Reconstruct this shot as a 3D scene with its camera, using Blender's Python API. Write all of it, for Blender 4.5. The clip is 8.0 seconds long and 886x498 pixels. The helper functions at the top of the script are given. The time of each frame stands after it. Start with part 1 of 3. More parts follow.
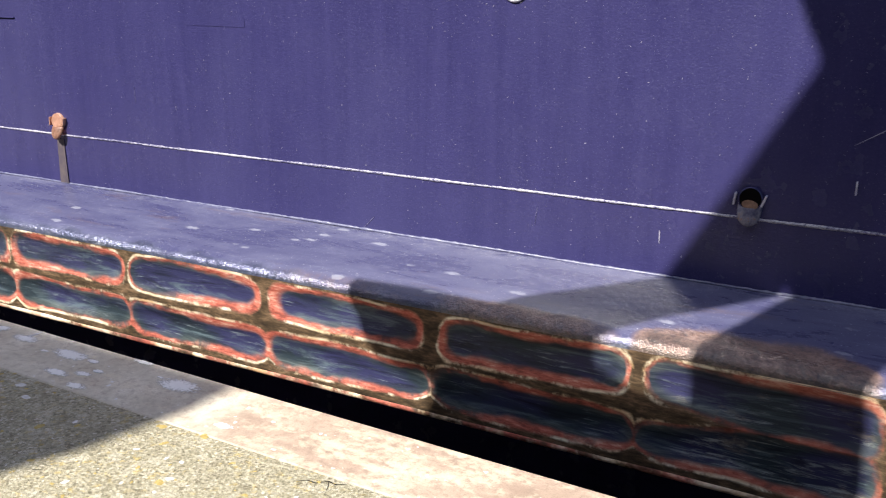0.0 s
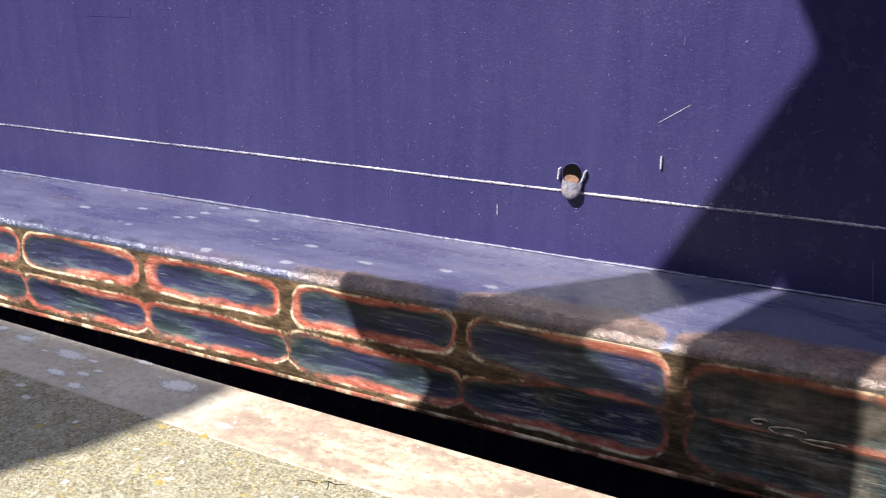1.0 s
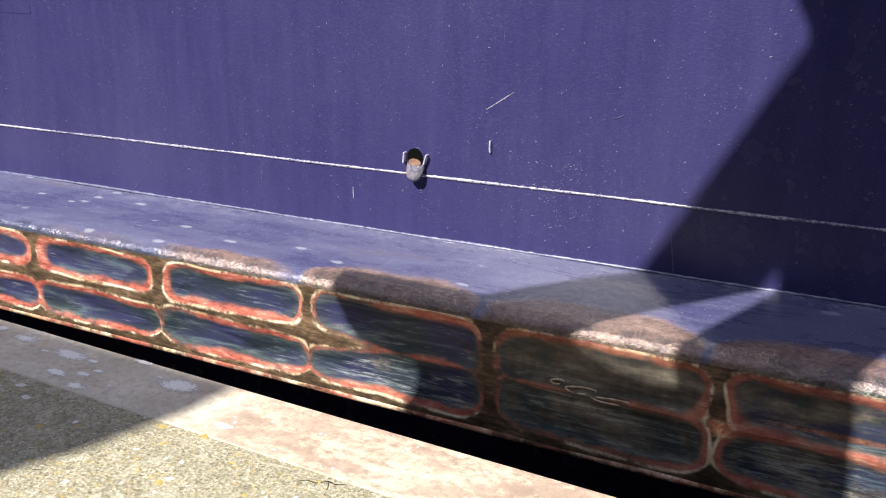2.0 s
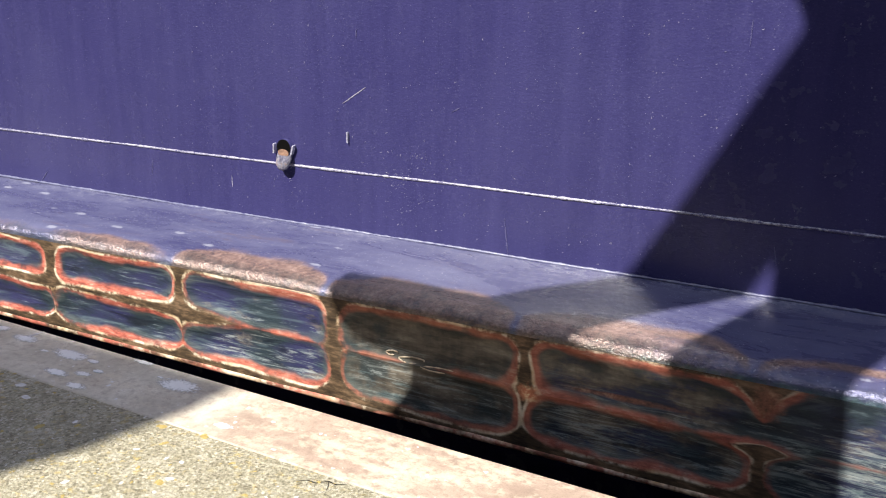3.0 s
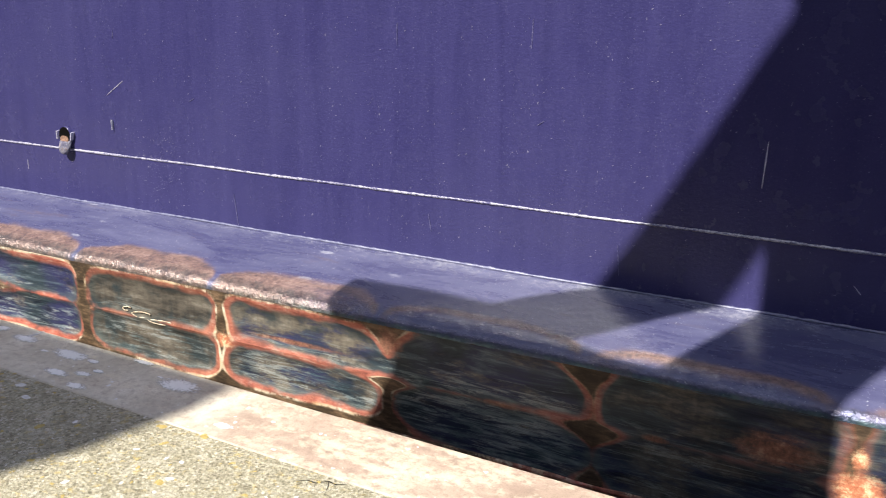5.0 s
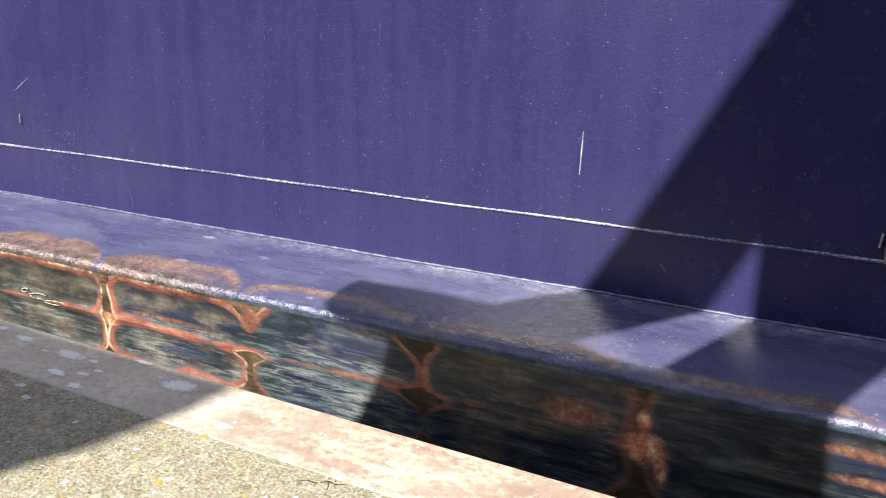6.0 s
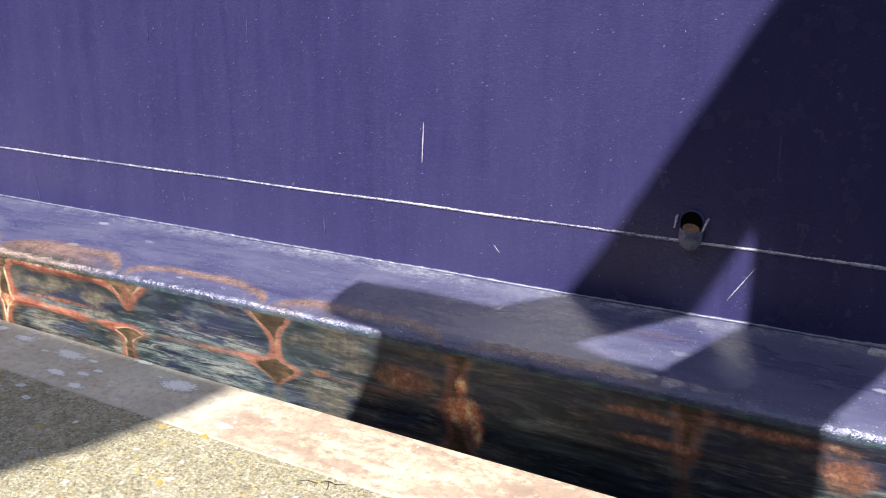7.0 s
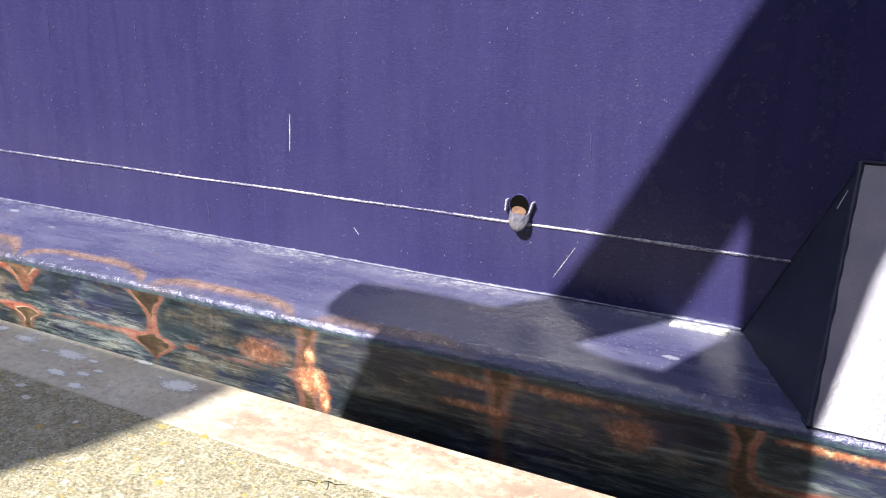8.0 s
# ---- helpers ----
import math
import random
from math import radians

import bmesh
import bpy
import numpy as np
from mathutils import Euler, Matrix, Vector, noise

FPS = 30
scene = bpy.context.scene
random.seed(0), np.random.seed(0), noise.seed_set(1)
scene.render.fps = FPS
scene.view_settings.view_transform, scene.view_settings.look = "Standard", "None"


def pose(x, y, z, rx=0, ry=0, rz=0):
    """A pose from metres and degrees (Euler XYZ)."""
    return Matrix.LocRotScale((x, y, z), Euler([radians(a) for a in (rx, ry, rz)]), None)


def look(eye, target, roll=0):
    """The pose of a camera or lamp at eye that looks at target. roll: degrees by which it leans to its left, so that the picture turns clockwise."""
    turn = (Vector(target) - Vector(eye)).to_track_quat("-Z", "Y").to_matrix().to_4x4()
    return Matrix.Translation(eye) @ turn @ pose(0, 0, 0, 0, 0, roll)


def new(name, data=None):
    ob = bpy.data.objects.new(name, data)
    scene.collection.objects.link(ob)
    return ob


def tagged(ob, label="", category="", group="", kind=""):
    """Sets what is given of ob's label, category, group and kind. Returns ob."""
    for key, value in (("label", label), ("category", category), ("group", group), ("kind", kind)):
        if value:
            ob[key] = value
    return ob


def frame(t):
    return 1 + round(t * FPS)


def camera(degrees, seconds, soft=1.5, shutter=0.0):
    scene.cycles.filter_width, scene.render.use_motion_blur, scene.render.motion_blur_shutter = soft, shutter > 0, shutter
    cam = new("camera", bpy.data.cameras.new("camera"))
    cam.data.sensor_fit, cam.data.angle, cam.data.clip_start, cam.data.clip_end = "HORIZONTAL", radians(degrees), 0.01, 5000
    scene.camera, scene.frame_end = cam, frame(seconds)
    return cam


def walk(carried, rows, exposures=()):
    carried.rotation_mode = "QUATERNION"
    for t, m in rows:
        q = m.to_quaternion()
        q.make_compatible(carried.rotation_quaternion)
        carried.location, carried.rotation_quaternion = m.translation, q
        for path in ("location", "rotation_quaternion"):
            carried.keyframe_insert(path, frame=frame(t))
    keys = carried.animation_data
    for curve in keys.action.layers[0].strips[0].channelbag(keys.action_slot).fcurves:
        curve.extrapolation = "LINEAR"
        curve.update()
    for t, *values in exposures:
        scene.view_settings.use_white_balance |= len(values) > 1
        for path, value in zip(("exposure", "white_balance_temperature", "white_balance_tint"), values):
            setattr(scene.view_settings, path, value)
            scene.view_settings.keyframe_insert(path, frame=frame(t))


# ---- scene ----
cam = camera(50.0, 8.0, soft=1.1, shutter=0.15)
EYE = pose(0, 0, 1.6, 90 - 16.196, 0, 30.707) @ pose(0, 0, 0, 0, 0, 0.238)
walk(cam, [(0.0, EYE), (8.0, EYE)], exposures=((0.0, 0.66, 6500, 10), (6.0, 0.66, 6500, 10), (7.0, 0.69, 6500, 10), (7.5, 0.76, 6500, 10), (8.0, 0.87, 6500, 10)))

# ---- light ----
SUN = Vector((-0.42, -1.0, 1.14)).normalized()          # towards the sun
world = bpy.data.worlds.new("sky")
scene.world = world
world.use_nodes = True
sky = world.node_tree.nodes.new("ShaderNodeTexSky")
sky.sky_type = "NISHITA"
sky.sun_disc = False
sky.sun_elevation = math.asin(SUN.z)
sky.dust_density, sky.ozone_density = 1.5, 0.6
sky.sun_rotation = math.atan2(SUN.x, SUN.y)
back = world.node_tree.nodes["Background"]
back.inputs["Strength"].default_value = 0.112
world.node_tree.links.new(sky.outputs["Color"], back.inputs["Color"])
sun = new("sun", bpy.data.lights.new("sun", "SUN"))
sun.data.energy, sun.data.angle, sun.data.color = 5.65, radians(0.53), (1.0, 0.95, 0.87)
sun.matrix_world = look(SUN * 30, (0, 0, 0))

# ---- plan ----
QUAY = 2.611            # the quay's edge
COPING = 0.385          # width of its coping
SEAM, INNER, OUTER, LOWER, DEEP = 0.717, 0.441, 0.354, -0.124, 0.502   # heights on the hull, depth of the strake
AFT, FORE = -30.0, 9.0  # ends of the hull along the ship
RIB0, RIB = -1.0, 0.84  # a rib of the strake, and their spacing


# ---- node helpers ----
class Mat:
    def __init__(self, name, rough=0.6, metal=0.0, spec=0.5):
        self.m = bpy.data.materials.new(name)
        self.m.use_nodes = True
        self.t = self.m.node_tree
        self.b = self.t.nodes["Principled BSDF"]
        self.b.inputs["Metallic"].default_value = metal
        self.b.inputs["Roughness"].default_value = rough
        self.b.inputs["Specular IOR Level"].default_value = spec
        self.co = self.t.nodes.new("ShaderNodeTexCoord").outputs["Object"]

    def put(self, sock, v):
        if isinstance(v, bpy.types.NodeSocket):
            self.t.links.new(v, sock)
        elif isinstance(v, (tuple, list)) and len(v) == 3 and sock.type == "RGBA":
            sock.default_value = (*v, 1)
        else:
            sock.default_value = v

    def stretch(self, sx, sy, sz, move=(0, 0, 0)):
        n = self.t.nodes.new("ShaderNodeMapping")
        self.put(n.inputs["Vector"], self.co)
        n.inputs["Scale"].default_value = (sx, sy, sz)
        n.inputs["Location"].default_value = move
        return n.outputs[0]

    def noise(self, scale, detail=4.0, rough=0.55, co=None, warp=0.0):
        n = self.t.nodes.new("ShaderNodeTexNoise")
        self.put(n.inputs["Vector"], co or self.co)
        n.inputs["Scale"].default_value, n.inputs["Detail"].default_value = scale, detail
        n.inputs["Roughness"].default_value, n.inputs["Distortion"].default_value = rough, warp
        return n.outputs["Fac"]

    def cells(self, scale, co=None, what="Distance", rand=1.0):
        n = self.t.nodes.new("ShaderNodeTexVoronoi")
        self.put(n.inputs["Vector"], co or self.co)
        n.inputs["Scale"].default_value, n.inputs["Randomness"].default_value = scale, rand
        return n.outputs[what]

    def ramp(self, fac, *stops):
        n = self.t.nodes.new("ShaderNodeValToRGB")
        self.put(n.inputs["Fac"], fac)
        e = n.color_ramp.elements
        while len(e) < len(stops):
            e.new(0.5)
        for k, (p, c) in zip(e, stops):
            k.position = p
            k.color = (c, c, c, 1) if isinstance(c, (int, float)) else (*c, 1)
        return n.outputs["Color"]

    def math(self, op, a, b=0.0, clamp=False):
        n = self.t.nodes.new("ShaderNodeMath")
        n.operation, n.use_clamp = op, clamp
        self.put(n.inputs[0], a)
        self.put(n.inputs[1], b)
        return n.outputs[0]

    def mix(self, fac, a, b, how="MIX"):
        n = self.t.nodes.new("ShaderNodeMix")
        n.data_type, n.blend_type = "RGBA", how
        self.put(n.inputs["Factor"], fac)
        self.put(n.inputs[6], a)
        self.put(n.inputs[7], b)
        return n.outputs[2]

    def value(self, name):
        n = self.t.nodes.new("ShaderNodeAttribute")
        n.attribute_name = name
        return n.outputs["Fac"]

    def random(self):
        return self.t.nodes.new("ShaderNodeObjectInfo").outputs["Random"]

    def axis(self, which):
        n = self.t.nodes.new("ShaderNodeSeparateXYZ")
        self.put(n.inputs[0], self.co)
        return n.outputs[which]

    def done(self, colour, rough=None, bump=None, strength=0.3, dist=0.004, metal=None):
        self.put(self.b.inputs["Base Color"], colour)
        if rough is not None:
            self.put(self.b.inputs["Roughness"], rough)
        if metal is not None:
            self.put(self.b.inputs["Metallic"], metal)
        if bump is not None:
            n = self.t.nodes.new("ShaderNodeBump")
            n.inputs["Strength"].default_value, n.inputs["Distance"].default_value = strength, dist
            self.put(n.inputs["Height"], bump)
            self.put(self.b.inputs["Normal"], n.outputs[0])
        return self.m


# ---- materials ----
def hull_paint(name="violet_blue_paint", gloss=0.5, relief_depth=0.38, rough=0.24):
    m = Mat(name, 0.32, 0.0, gloss)
    streak = m.noise(1.0, 6, 0.65, m.stretch(11, 11, 0.9), 0.6)
    broad = m.noise(1.1, 4, 0.55)
    base = m.mix(m.ramp(streak, (0.30, 0.0), (0.75, 1.0)), (0.0310, 0.0285, 0.105), (0.0450, 0.0415, 0.137))
    base = m.mix(m.math("MULTIPLY", m.ramp(broad, (0.42, 0.0), (0.72, 1.0)), 0.5), base, (0.056, 0.054, 0.148))
    mott = m.noise(38, 4, 0.7)
    base = m.mix(m.ramp(mott, (0.5, 0.0), (0.72, 0.35)), base, (0.060, 0.057, 0.152))
    fine = m.noise(150, 2, 0.7)
    base = m.mix(m.ramp(fine, (0.61, 0.0), (0.74, 0.5)), base, (0.14, 0.14, 0.26))
    base = m.mix(m.ramp(fine, (0.28, 0.4), (0.40, 0.0)), base, (0.018, 0.016, 0.06))
    relief = m.math("ADD", m.math("ADD", m.noise(70, 4, 0.65), m.math("MULTIPLY", m.noise(1.0, 3, 0.6, m.stretch(45, 45, 130)), 0.55)), m.math("MULTIPLY", m.noise(4, 2), 1.5))
    return m.done(base, m.ramp(m.noise(9, 4), (0.3, rough - 0.04), (0.7, rough + 0.06)), relief, relief_depth, 0.004)


def weld_paint():
    m = Mat("scuffed_weld_paint", 0.45)
    n = m.noise(130, 4, 0.8, m.stretch(0.6, 1, 1))
    slow = m.math("ADD", n, m.math("MULTIPLY", m.math("SUBTRACT", m.noise(1.6, 3), 0.5), 0.5))
    c = m.mix(m.ramp(slow, (0.42, 0.0), (0.56, 1.0)), (0.06, 0.056, 0.15), (0.46, 0.45, 0.52))
    return m.done(c, 0.28, m.noise(160, 2), 0.5, 0.003)


def deck_paint():
    """Top of the strake: faded paint with salt bloom, drips, rust patches and a gritty rubbed edge."""
    m = Mat("faded_strake_paint", 0.4)
    bloom = m.noise(4, 7, 0.68, m.stretch(0.45, 1.8, 1), 0.4)
    base = m.mix(m.ramp(bloom, (0.32, 0.0), (0.70, 1.0)), (0.047, 0.047, 0.122), (0.115, 0.118, 0.205))
    scuff = m.noise(1.0, 5, 0.75, m.stretch(5, 60, 30))
    base = m.mix(m.ramp(scuff, (0.56, 0.0), (0.72, 0.45)), base, (0.17, 0.18, 0.26))
    drops = m.ramp(m.math("ADD", m.cells(8, m.stretch(0.55, 1.5, 1), "Distance"), m.math("MULTIPLY", m.math("SUBTRACT", m.noise(40, 3), 0.5), 0.22)), (0.0, 1.0), (0.13, 1.0), (0.19, 0.0))
    pick = m.ramp(m.cells(8, m.stretch(0.55, 1.5, 1), "Color"), (0.52, 0.0), (0.60, 1.0))
    base = m.mix(m.math("MULTIPLY", m.math("MULTIPLY", drops, pick), 0.6), base, (0.34, 0.35, 0.42))
    specks = m.ramp(m.noise(110, 2, 0.7), (0.66, 0.0), (0.72, 0.8))
    base = m.mix(specks, base, (0.45, 0.46, 0.52))
    stain = m.ramp(m.noise(3, 7, 0.72, m.stretch(0.6, 3.0, 1)), (0.58, 0.0), (0.70, 0.6))
    base = m.mix(stain, base, (0.125, 0.085, 0.085))
    rough_edge = m.noise(34, 5, 0.75)
    rust = m.math("MULTIPLY", m.value("rust"), m.ramp(m.math("ADD", rough_edge, m.math("MULTIPLY", m.value("rust"), 0.5)), (0.52, 0.0), (0.86, 0.95)))
    base = m.mix(rust, base, m.ramp(m.math("ADD", m.math("MULTIPLY", m.noise(60, 5, 0.75), 0.5), m.math("MULTIPLY", m.noise(11, 5, 0.7), 0.5)), (0.38, (0.075, 0.055, 0.055)), (0.5, (0.20, 0.125, 0.10)), (0.62, (0.34, 0.23, 0.19))))
    grain = m.noise(120, 4, 0.7, m.stretch(0.5, 1, 1))
    base = m.mix(m.math("MULTIPLY", m.value("edge"), m.ramp(grain, (0.38, 0.55), (0.48, 0.0))), base, (0.030, 0.046, 0.055))
    rub = m.math("MULTIPLY", m.value("edge"), m.ramp(m.math("ADD", m.math("MULTIPLY", grain, 0.4), m.math("MULTIPLY", rough_edge, 0.6)), (0.40, 0.0), (0.60, 0.85)))
    pale = m.mix(m.value("bay"), m.ramp(m.noise(8, 4), (0.4, (0.055, 0.070, 0.095)), (0.6, (0.25, 0.27, 0.33))), m.ramp(m.noise(20, 4), (0.38, (0.05, 0.055, 0.06)), (0.62, (0.26, 0.25, 0.225))))
    base = m.mix(m.math("MULTIPLY", rub, 0.75), base, pale)
    base = m.mix(m.math("MULTIPLY", m.value("lip"), m.ramp(m.noise(12, 5, 0.7), (0.38, 0.1), (0.55, 0.9))), base, m.ramp(m.noise(25, 4), (0.4, (0.02, 0.075, 0.07)), (0.6, (0.10, 0.20, 0.17))))
    toe = m.math("MULTIPLY", m.value("toe"), m.ramp(m.math("ADD", m.math("MULTIPLY", m.noise(28, 6, 0.75, m.stretch(0.5, 1, 1)), 0.7), m.math("MULTIPLY", m.noise(3, 3), 0.3)), (0.45, 0.0), (0.60, 0.8)))
    base = m.mix(toe, base, m.ramp(m.noise(60, 4, 0.7), (0.40, (0.13, 0.135, 0.20)), (0.62, (0.42, 0.42, 0.47))))
    relief = m.math("ADD", m.noise(30, 4, 0.6), m.math("MULTIPLY", m.math("MULTIPLY", m.noise(60, 4, 0.7), m.math("ADD", m.value("edge"), m.math("MULTIPLY", m.value("rust"), 0.4))), 2.2))
    gloss = m.mix(m.value("edge"), m.ramp(bloom, (0.3, 0.22), (0.7, 0.36)), (0.31, 0.31, 0.31))
    return m.done(base, gloss, relief, 0.5, 0.004, m.math("MULTIPLY", m.value("edge"), m.ramp(rough_edge, (0.34, 0.25), (0.56, 0.85))))


def worn_panel():
    """Face of the strake: paint left in the hollows, rings of primer, bare brown steel on the ribs."""
    m = Mat("worn_strake_paint", 0.5, 0.0, 0.22)
    wob = m.math("SUBTRACT", m.noise(5, 4, 0.6, m.stretch(0.7, 1, 1.2)), 0.5)
    fine = m.math("SUBTRACT", m.noise(42, 6, 0.72, m.stretch(0.3, 1, 1.2)), 0.5)
    raw = m.value("rim")
    rim = m.math("ADD", m.math("ADD", raw, m.math("MULTIPLY", wob, 0.032)), m.math("MULTIPLY", fine, 0.009))
    wide = m.ramp(m.noise(3.2, 3, 0.6), (0.34, 0.40), (0.66, 1.25))
    ring = m.math("DIVIDE", rim, m.math("MULTIPLY", wide, 1.45))
    wear = m.value("wear")
    shown = m.value("ring")
    streaks = m.noise(1.0, 8, 0.68, m.stretch(2.2, 10, 17), 0.8)
    blot = m.noise(6, 6, 0.7, m.stretch(0.6, 1, 1.6))
    scuffs = m.noise(1.0, 6, 0.78, m.stretch(5, 10, 60), 0.8)
    drag = m.noise(1.0, 4, 0.6, m.stretch(26, 10, 2.0), 0.4)
    # paint in the hollows: violet here, teal-black there, softly streaked and scuffed
    hue = m.math("ADD", m.noise(1.9, 3, 0.5, m.stretch(1, 1, 1.6, (0.4, 0, 0))), m.math("MULTIPLY", m.math("SUBTRACT", blot, 0.5), 0.35))
    blue = m.mix(m.ramp(hue, (0.42, 0.0), (0.56, 1.0)), (0.026, 0.039, 0.050), (0.033, 0.035, 0.092))
    blue = m.mix(m.ramp(streaks, (0.36, 0.75), (0.48, 0.0)), blue, (0.009, 0.011, 0.018))
    blue = m.mix(m.ramp(streaks, (0.53, 0.0), (0.66, 0.75)), blue, (0.12, 0.165, 0.19))
    blue = m.mix(m.math("MULTIPLY", m.ramp(scuffs, (0.55, 0.0), (0.68, 0.9)), m.ramp(blot, (0.44, 0.0), (0.60, 0.8))), blue, (0.24, 0.29, 0.33))
    # hollows worn to brown steel
    tone = m.math("ADD", m.math("MULTIPLY", streaks, 0.30), m.math("ADD", m.math("MULTIPLY", blot, 0.58), m.math("MULTIPLY", drag, 0.12)))
    brown = m.ramp(tone, (0.40, (0.026, 0.025, 0.023)), (0.46, (0.060, 0.053, 0.044)), (0.52, (0.110, 0.096, 0.076)), (0.58, (0.170, 0.150, 0.120)), (0.66, (0.30, 0.29, 0.25)))
    brown = m.mix(m.ramp(m.noise(7, 4), (0.50, 0.0), (0.64, 0.8)), brown, (0.022, 0.036, 0.042))
    inner = m.mix(m.ramp(m.math("ADD", wear, m.math("MULTIPLY", m.math("SUBTRACT", blot, 0.5), 1.4)), (0.40, 0.0), (0.60, 1.0)), blue, brown)
    smear = m.ramp(m.math("ADD", scuffs, m.math("MULTIPLY", m.value("smear"), 0.20)), (0.60, 0.0), (0.70, 1.0))
    inner = m.mix(m.math("MULTIPLY", smear, m.value("smear")), inner, m.mix(m.ramp(blot, (0.40, 0.0), (0.60, 1.0)), (0.09, 0.15, 0.16), (0.46, 0.50, 0.48)))
    inner = m.mix(m.math("MULTIPLY", m.math("SUBTRACT", 1.0, shown), 0.70), inner, m.ramp(streaks, (0.40, (0.008, 0.011, 0.014)), (0.50, (0.021, 0.028, 0.034)), (0.60, (0.055, 0.064, 0.064)), (0.70, (0.17, 0.19, 0.19))))
    green = m.ramp(m.math("SUBTRACT", m.math("ADD", rim, m.math("MULTIPLY", blot, 0.05)), 0.048), (0.0, 1.0), (0.028, 0.0))
    inner = m.mix(m.math("MULTIPLY", green, 0.6), inner, m.ramp(streaks, (0.42, (0.028, 0.045, 0.050)), (0.62, (0.14, 0.16, 0.14))))
    rib = m.ramp(m.math("ADD", blot, m.math("MULTIPLY", fine, 0.8)), (0.32, (0.026, 0.018, 0.012)), (0.5, (0.078, 0.052, 0.030)), (0.68, (0.21, 0.135, 0.080)))
    rib = m.mix(m.math("MULTIPLY", m.math("SUBTRACT", 1.0, shown), 0.8), rib, (0.052, 0.037, 0.027))
    c = m.mix(m.ramp(m.math("ADD", rim, 0.1), (0.100, 0.0), (0.114, 1.0)), rib, inner)
    # primer ring, pinkish red where the paint is fresh and rust-dulled where it is worn
    coral_on = m.math("MULTIPLY", m.ramp(m.math("ADD", ring, 0.1), (0.095, 0.0), (0.101, 1.0), (0.114, 1.0), (0.126, 0.0)), m.ramp(m.noise(3.3, 5, 0.7), (0.38, 0.10), (0.50, 1.0)))
    coral = m.ramp(m.math("ADD", m.noise(9, 6, 0.72, m.stretch(0.5, 1, 1.5)), fine), (0.34, (0.22, 0.060, 0.045)), (0.47, (0.44, 0.115, 0.080)), (0.58, (0.56, 0.190, 0.140)), (0.70, (0.72, 0.42, 0.32)))
    coral = m.mix(m.math("MULTIPLY", wear, 0.85, True), coral, m.ramp(m.noise(8, 5, 0.7), (0.38, (0.12, 0.052, 0.035)), (0.62, (0.42, 0.175, 0.105))))
    c = m.mix(m.math("MULTIPLY", coral_on, shown), c, coral)
    cream_on = m.math("MULTIPLY", m.ramp(m.math("ADD", rim, 0.1), (0.088, 0.0), (0.094, 1.0), (0.099, 1.0), (0.105, 0.0)), m.ramp(m.noise(4.0, 6, 0.74), (0.47, 0.03), (0.56, 1.0)))
    c = m.mix(m.math("MULTIPLY", cream_on, m.math("POWER", shown, 3.0)), c, m.mix(m.ramp(blot, (0.38, 0.0), (0.6, 1.0)), (0.58, 0.38, 0.20), (0.88, 0.82, 0.64)))
    dull = m.math("MULTIPLY", m.value("patch"), m.ramp(m.math("ADD", m.noise(14, 7, 0.78, m.stretch(0.45, 1, 1.5)), m.math("MULTIPLY", m.value("patch"), 0.30)), (0.60, 0.0), (0.80, 0.85)))
    c = m.mix(dull, c, m.ramp(m.noise(20, 5, 0.75), (0.35, (0.09, 0.045, 0.032)), (0.52, (0.23, 0.105, 0.068)), (0.68, (0.42, 0.25, 0.165))))
    blob = m.math("MULTIPLY", m.value("blotch"), m.ramp(m.math("ADD", m.noise(13, 7, 0.8, m.stretch(0.8, 1, 1.0), 0.8), m.math("MULTIPLY", m.value("blotch"), 0.30)), (0.60, 0.0), (0.78, 0.95)))
    c = m.mix(blob, c, m.ramp(m.noise(22, 5, 0.75), (0.35, (0.34, 0.10, 0.05)), (0.50, (0.60, 0.24, 0.13)), (0.62, (0.84, 0.66, 0.40))))
    rough = m.ramp(m.math("ADD", rim, 0.1), (0.10, 0.62), (0.15, 0.42))
    return m.done(c, rough, m.math("ADD", m.math("MULTIPLY", fine, 1.5), m.math("ADD", streaks, scuffs)), 0.35, 0.004)


def bare_steel():
    m = Mat("dark_bare_steel", 0.6, 0.2)
    n = m.noise(14, 5, 0.7)
    return m.done(m.ramp(n, (0.3, (0.03, 0.022, 0.018)), (0.7, (0.09, 0.055, 0.035))), 0.6, m.noise(60, 3), 0.4, 0.004)


def pipe_steel(rusty):
    m = Mat("rusty_scupper_steel" if rusty else "painted_scupper_steel", 0.5)
    n = m.noise(22, 5, 0.7)
    if rusty:
        c = m.ramp(n, (0.3, (0.26, 0.12, 0.08)), (0.6, (0.50, 0.28, 0.20)), (0.75, (0.62, 0.48, 0.42)))
    else:
        c = m.ramp(n, (0.36, (0.09, 0.09, 0.18)), (0.47, (0.22, 0.21, 0.29)), (0.55, (0.38, 0.37, 0.44)), (0.60, (0.40, 0.22, 0.14)), (0.68, (0.5, 0.47, 0.5)))
    return m.done(c, 0.42, m.noise(120, 3), 0.5, 0.003)


def plain(name, dark, light, rough=0.6, scale=12.0, metal=0.0, bump=0.3):
    m = Mat(name, rough, metal)
    return m.done(m.mix(m.ramp(m.noise(scale, 5, 0.65), (0.3, 0.0), (0.7, 1.0)), dark, light), rough, m.noise(scale * 6, 3), bump, 0.003)


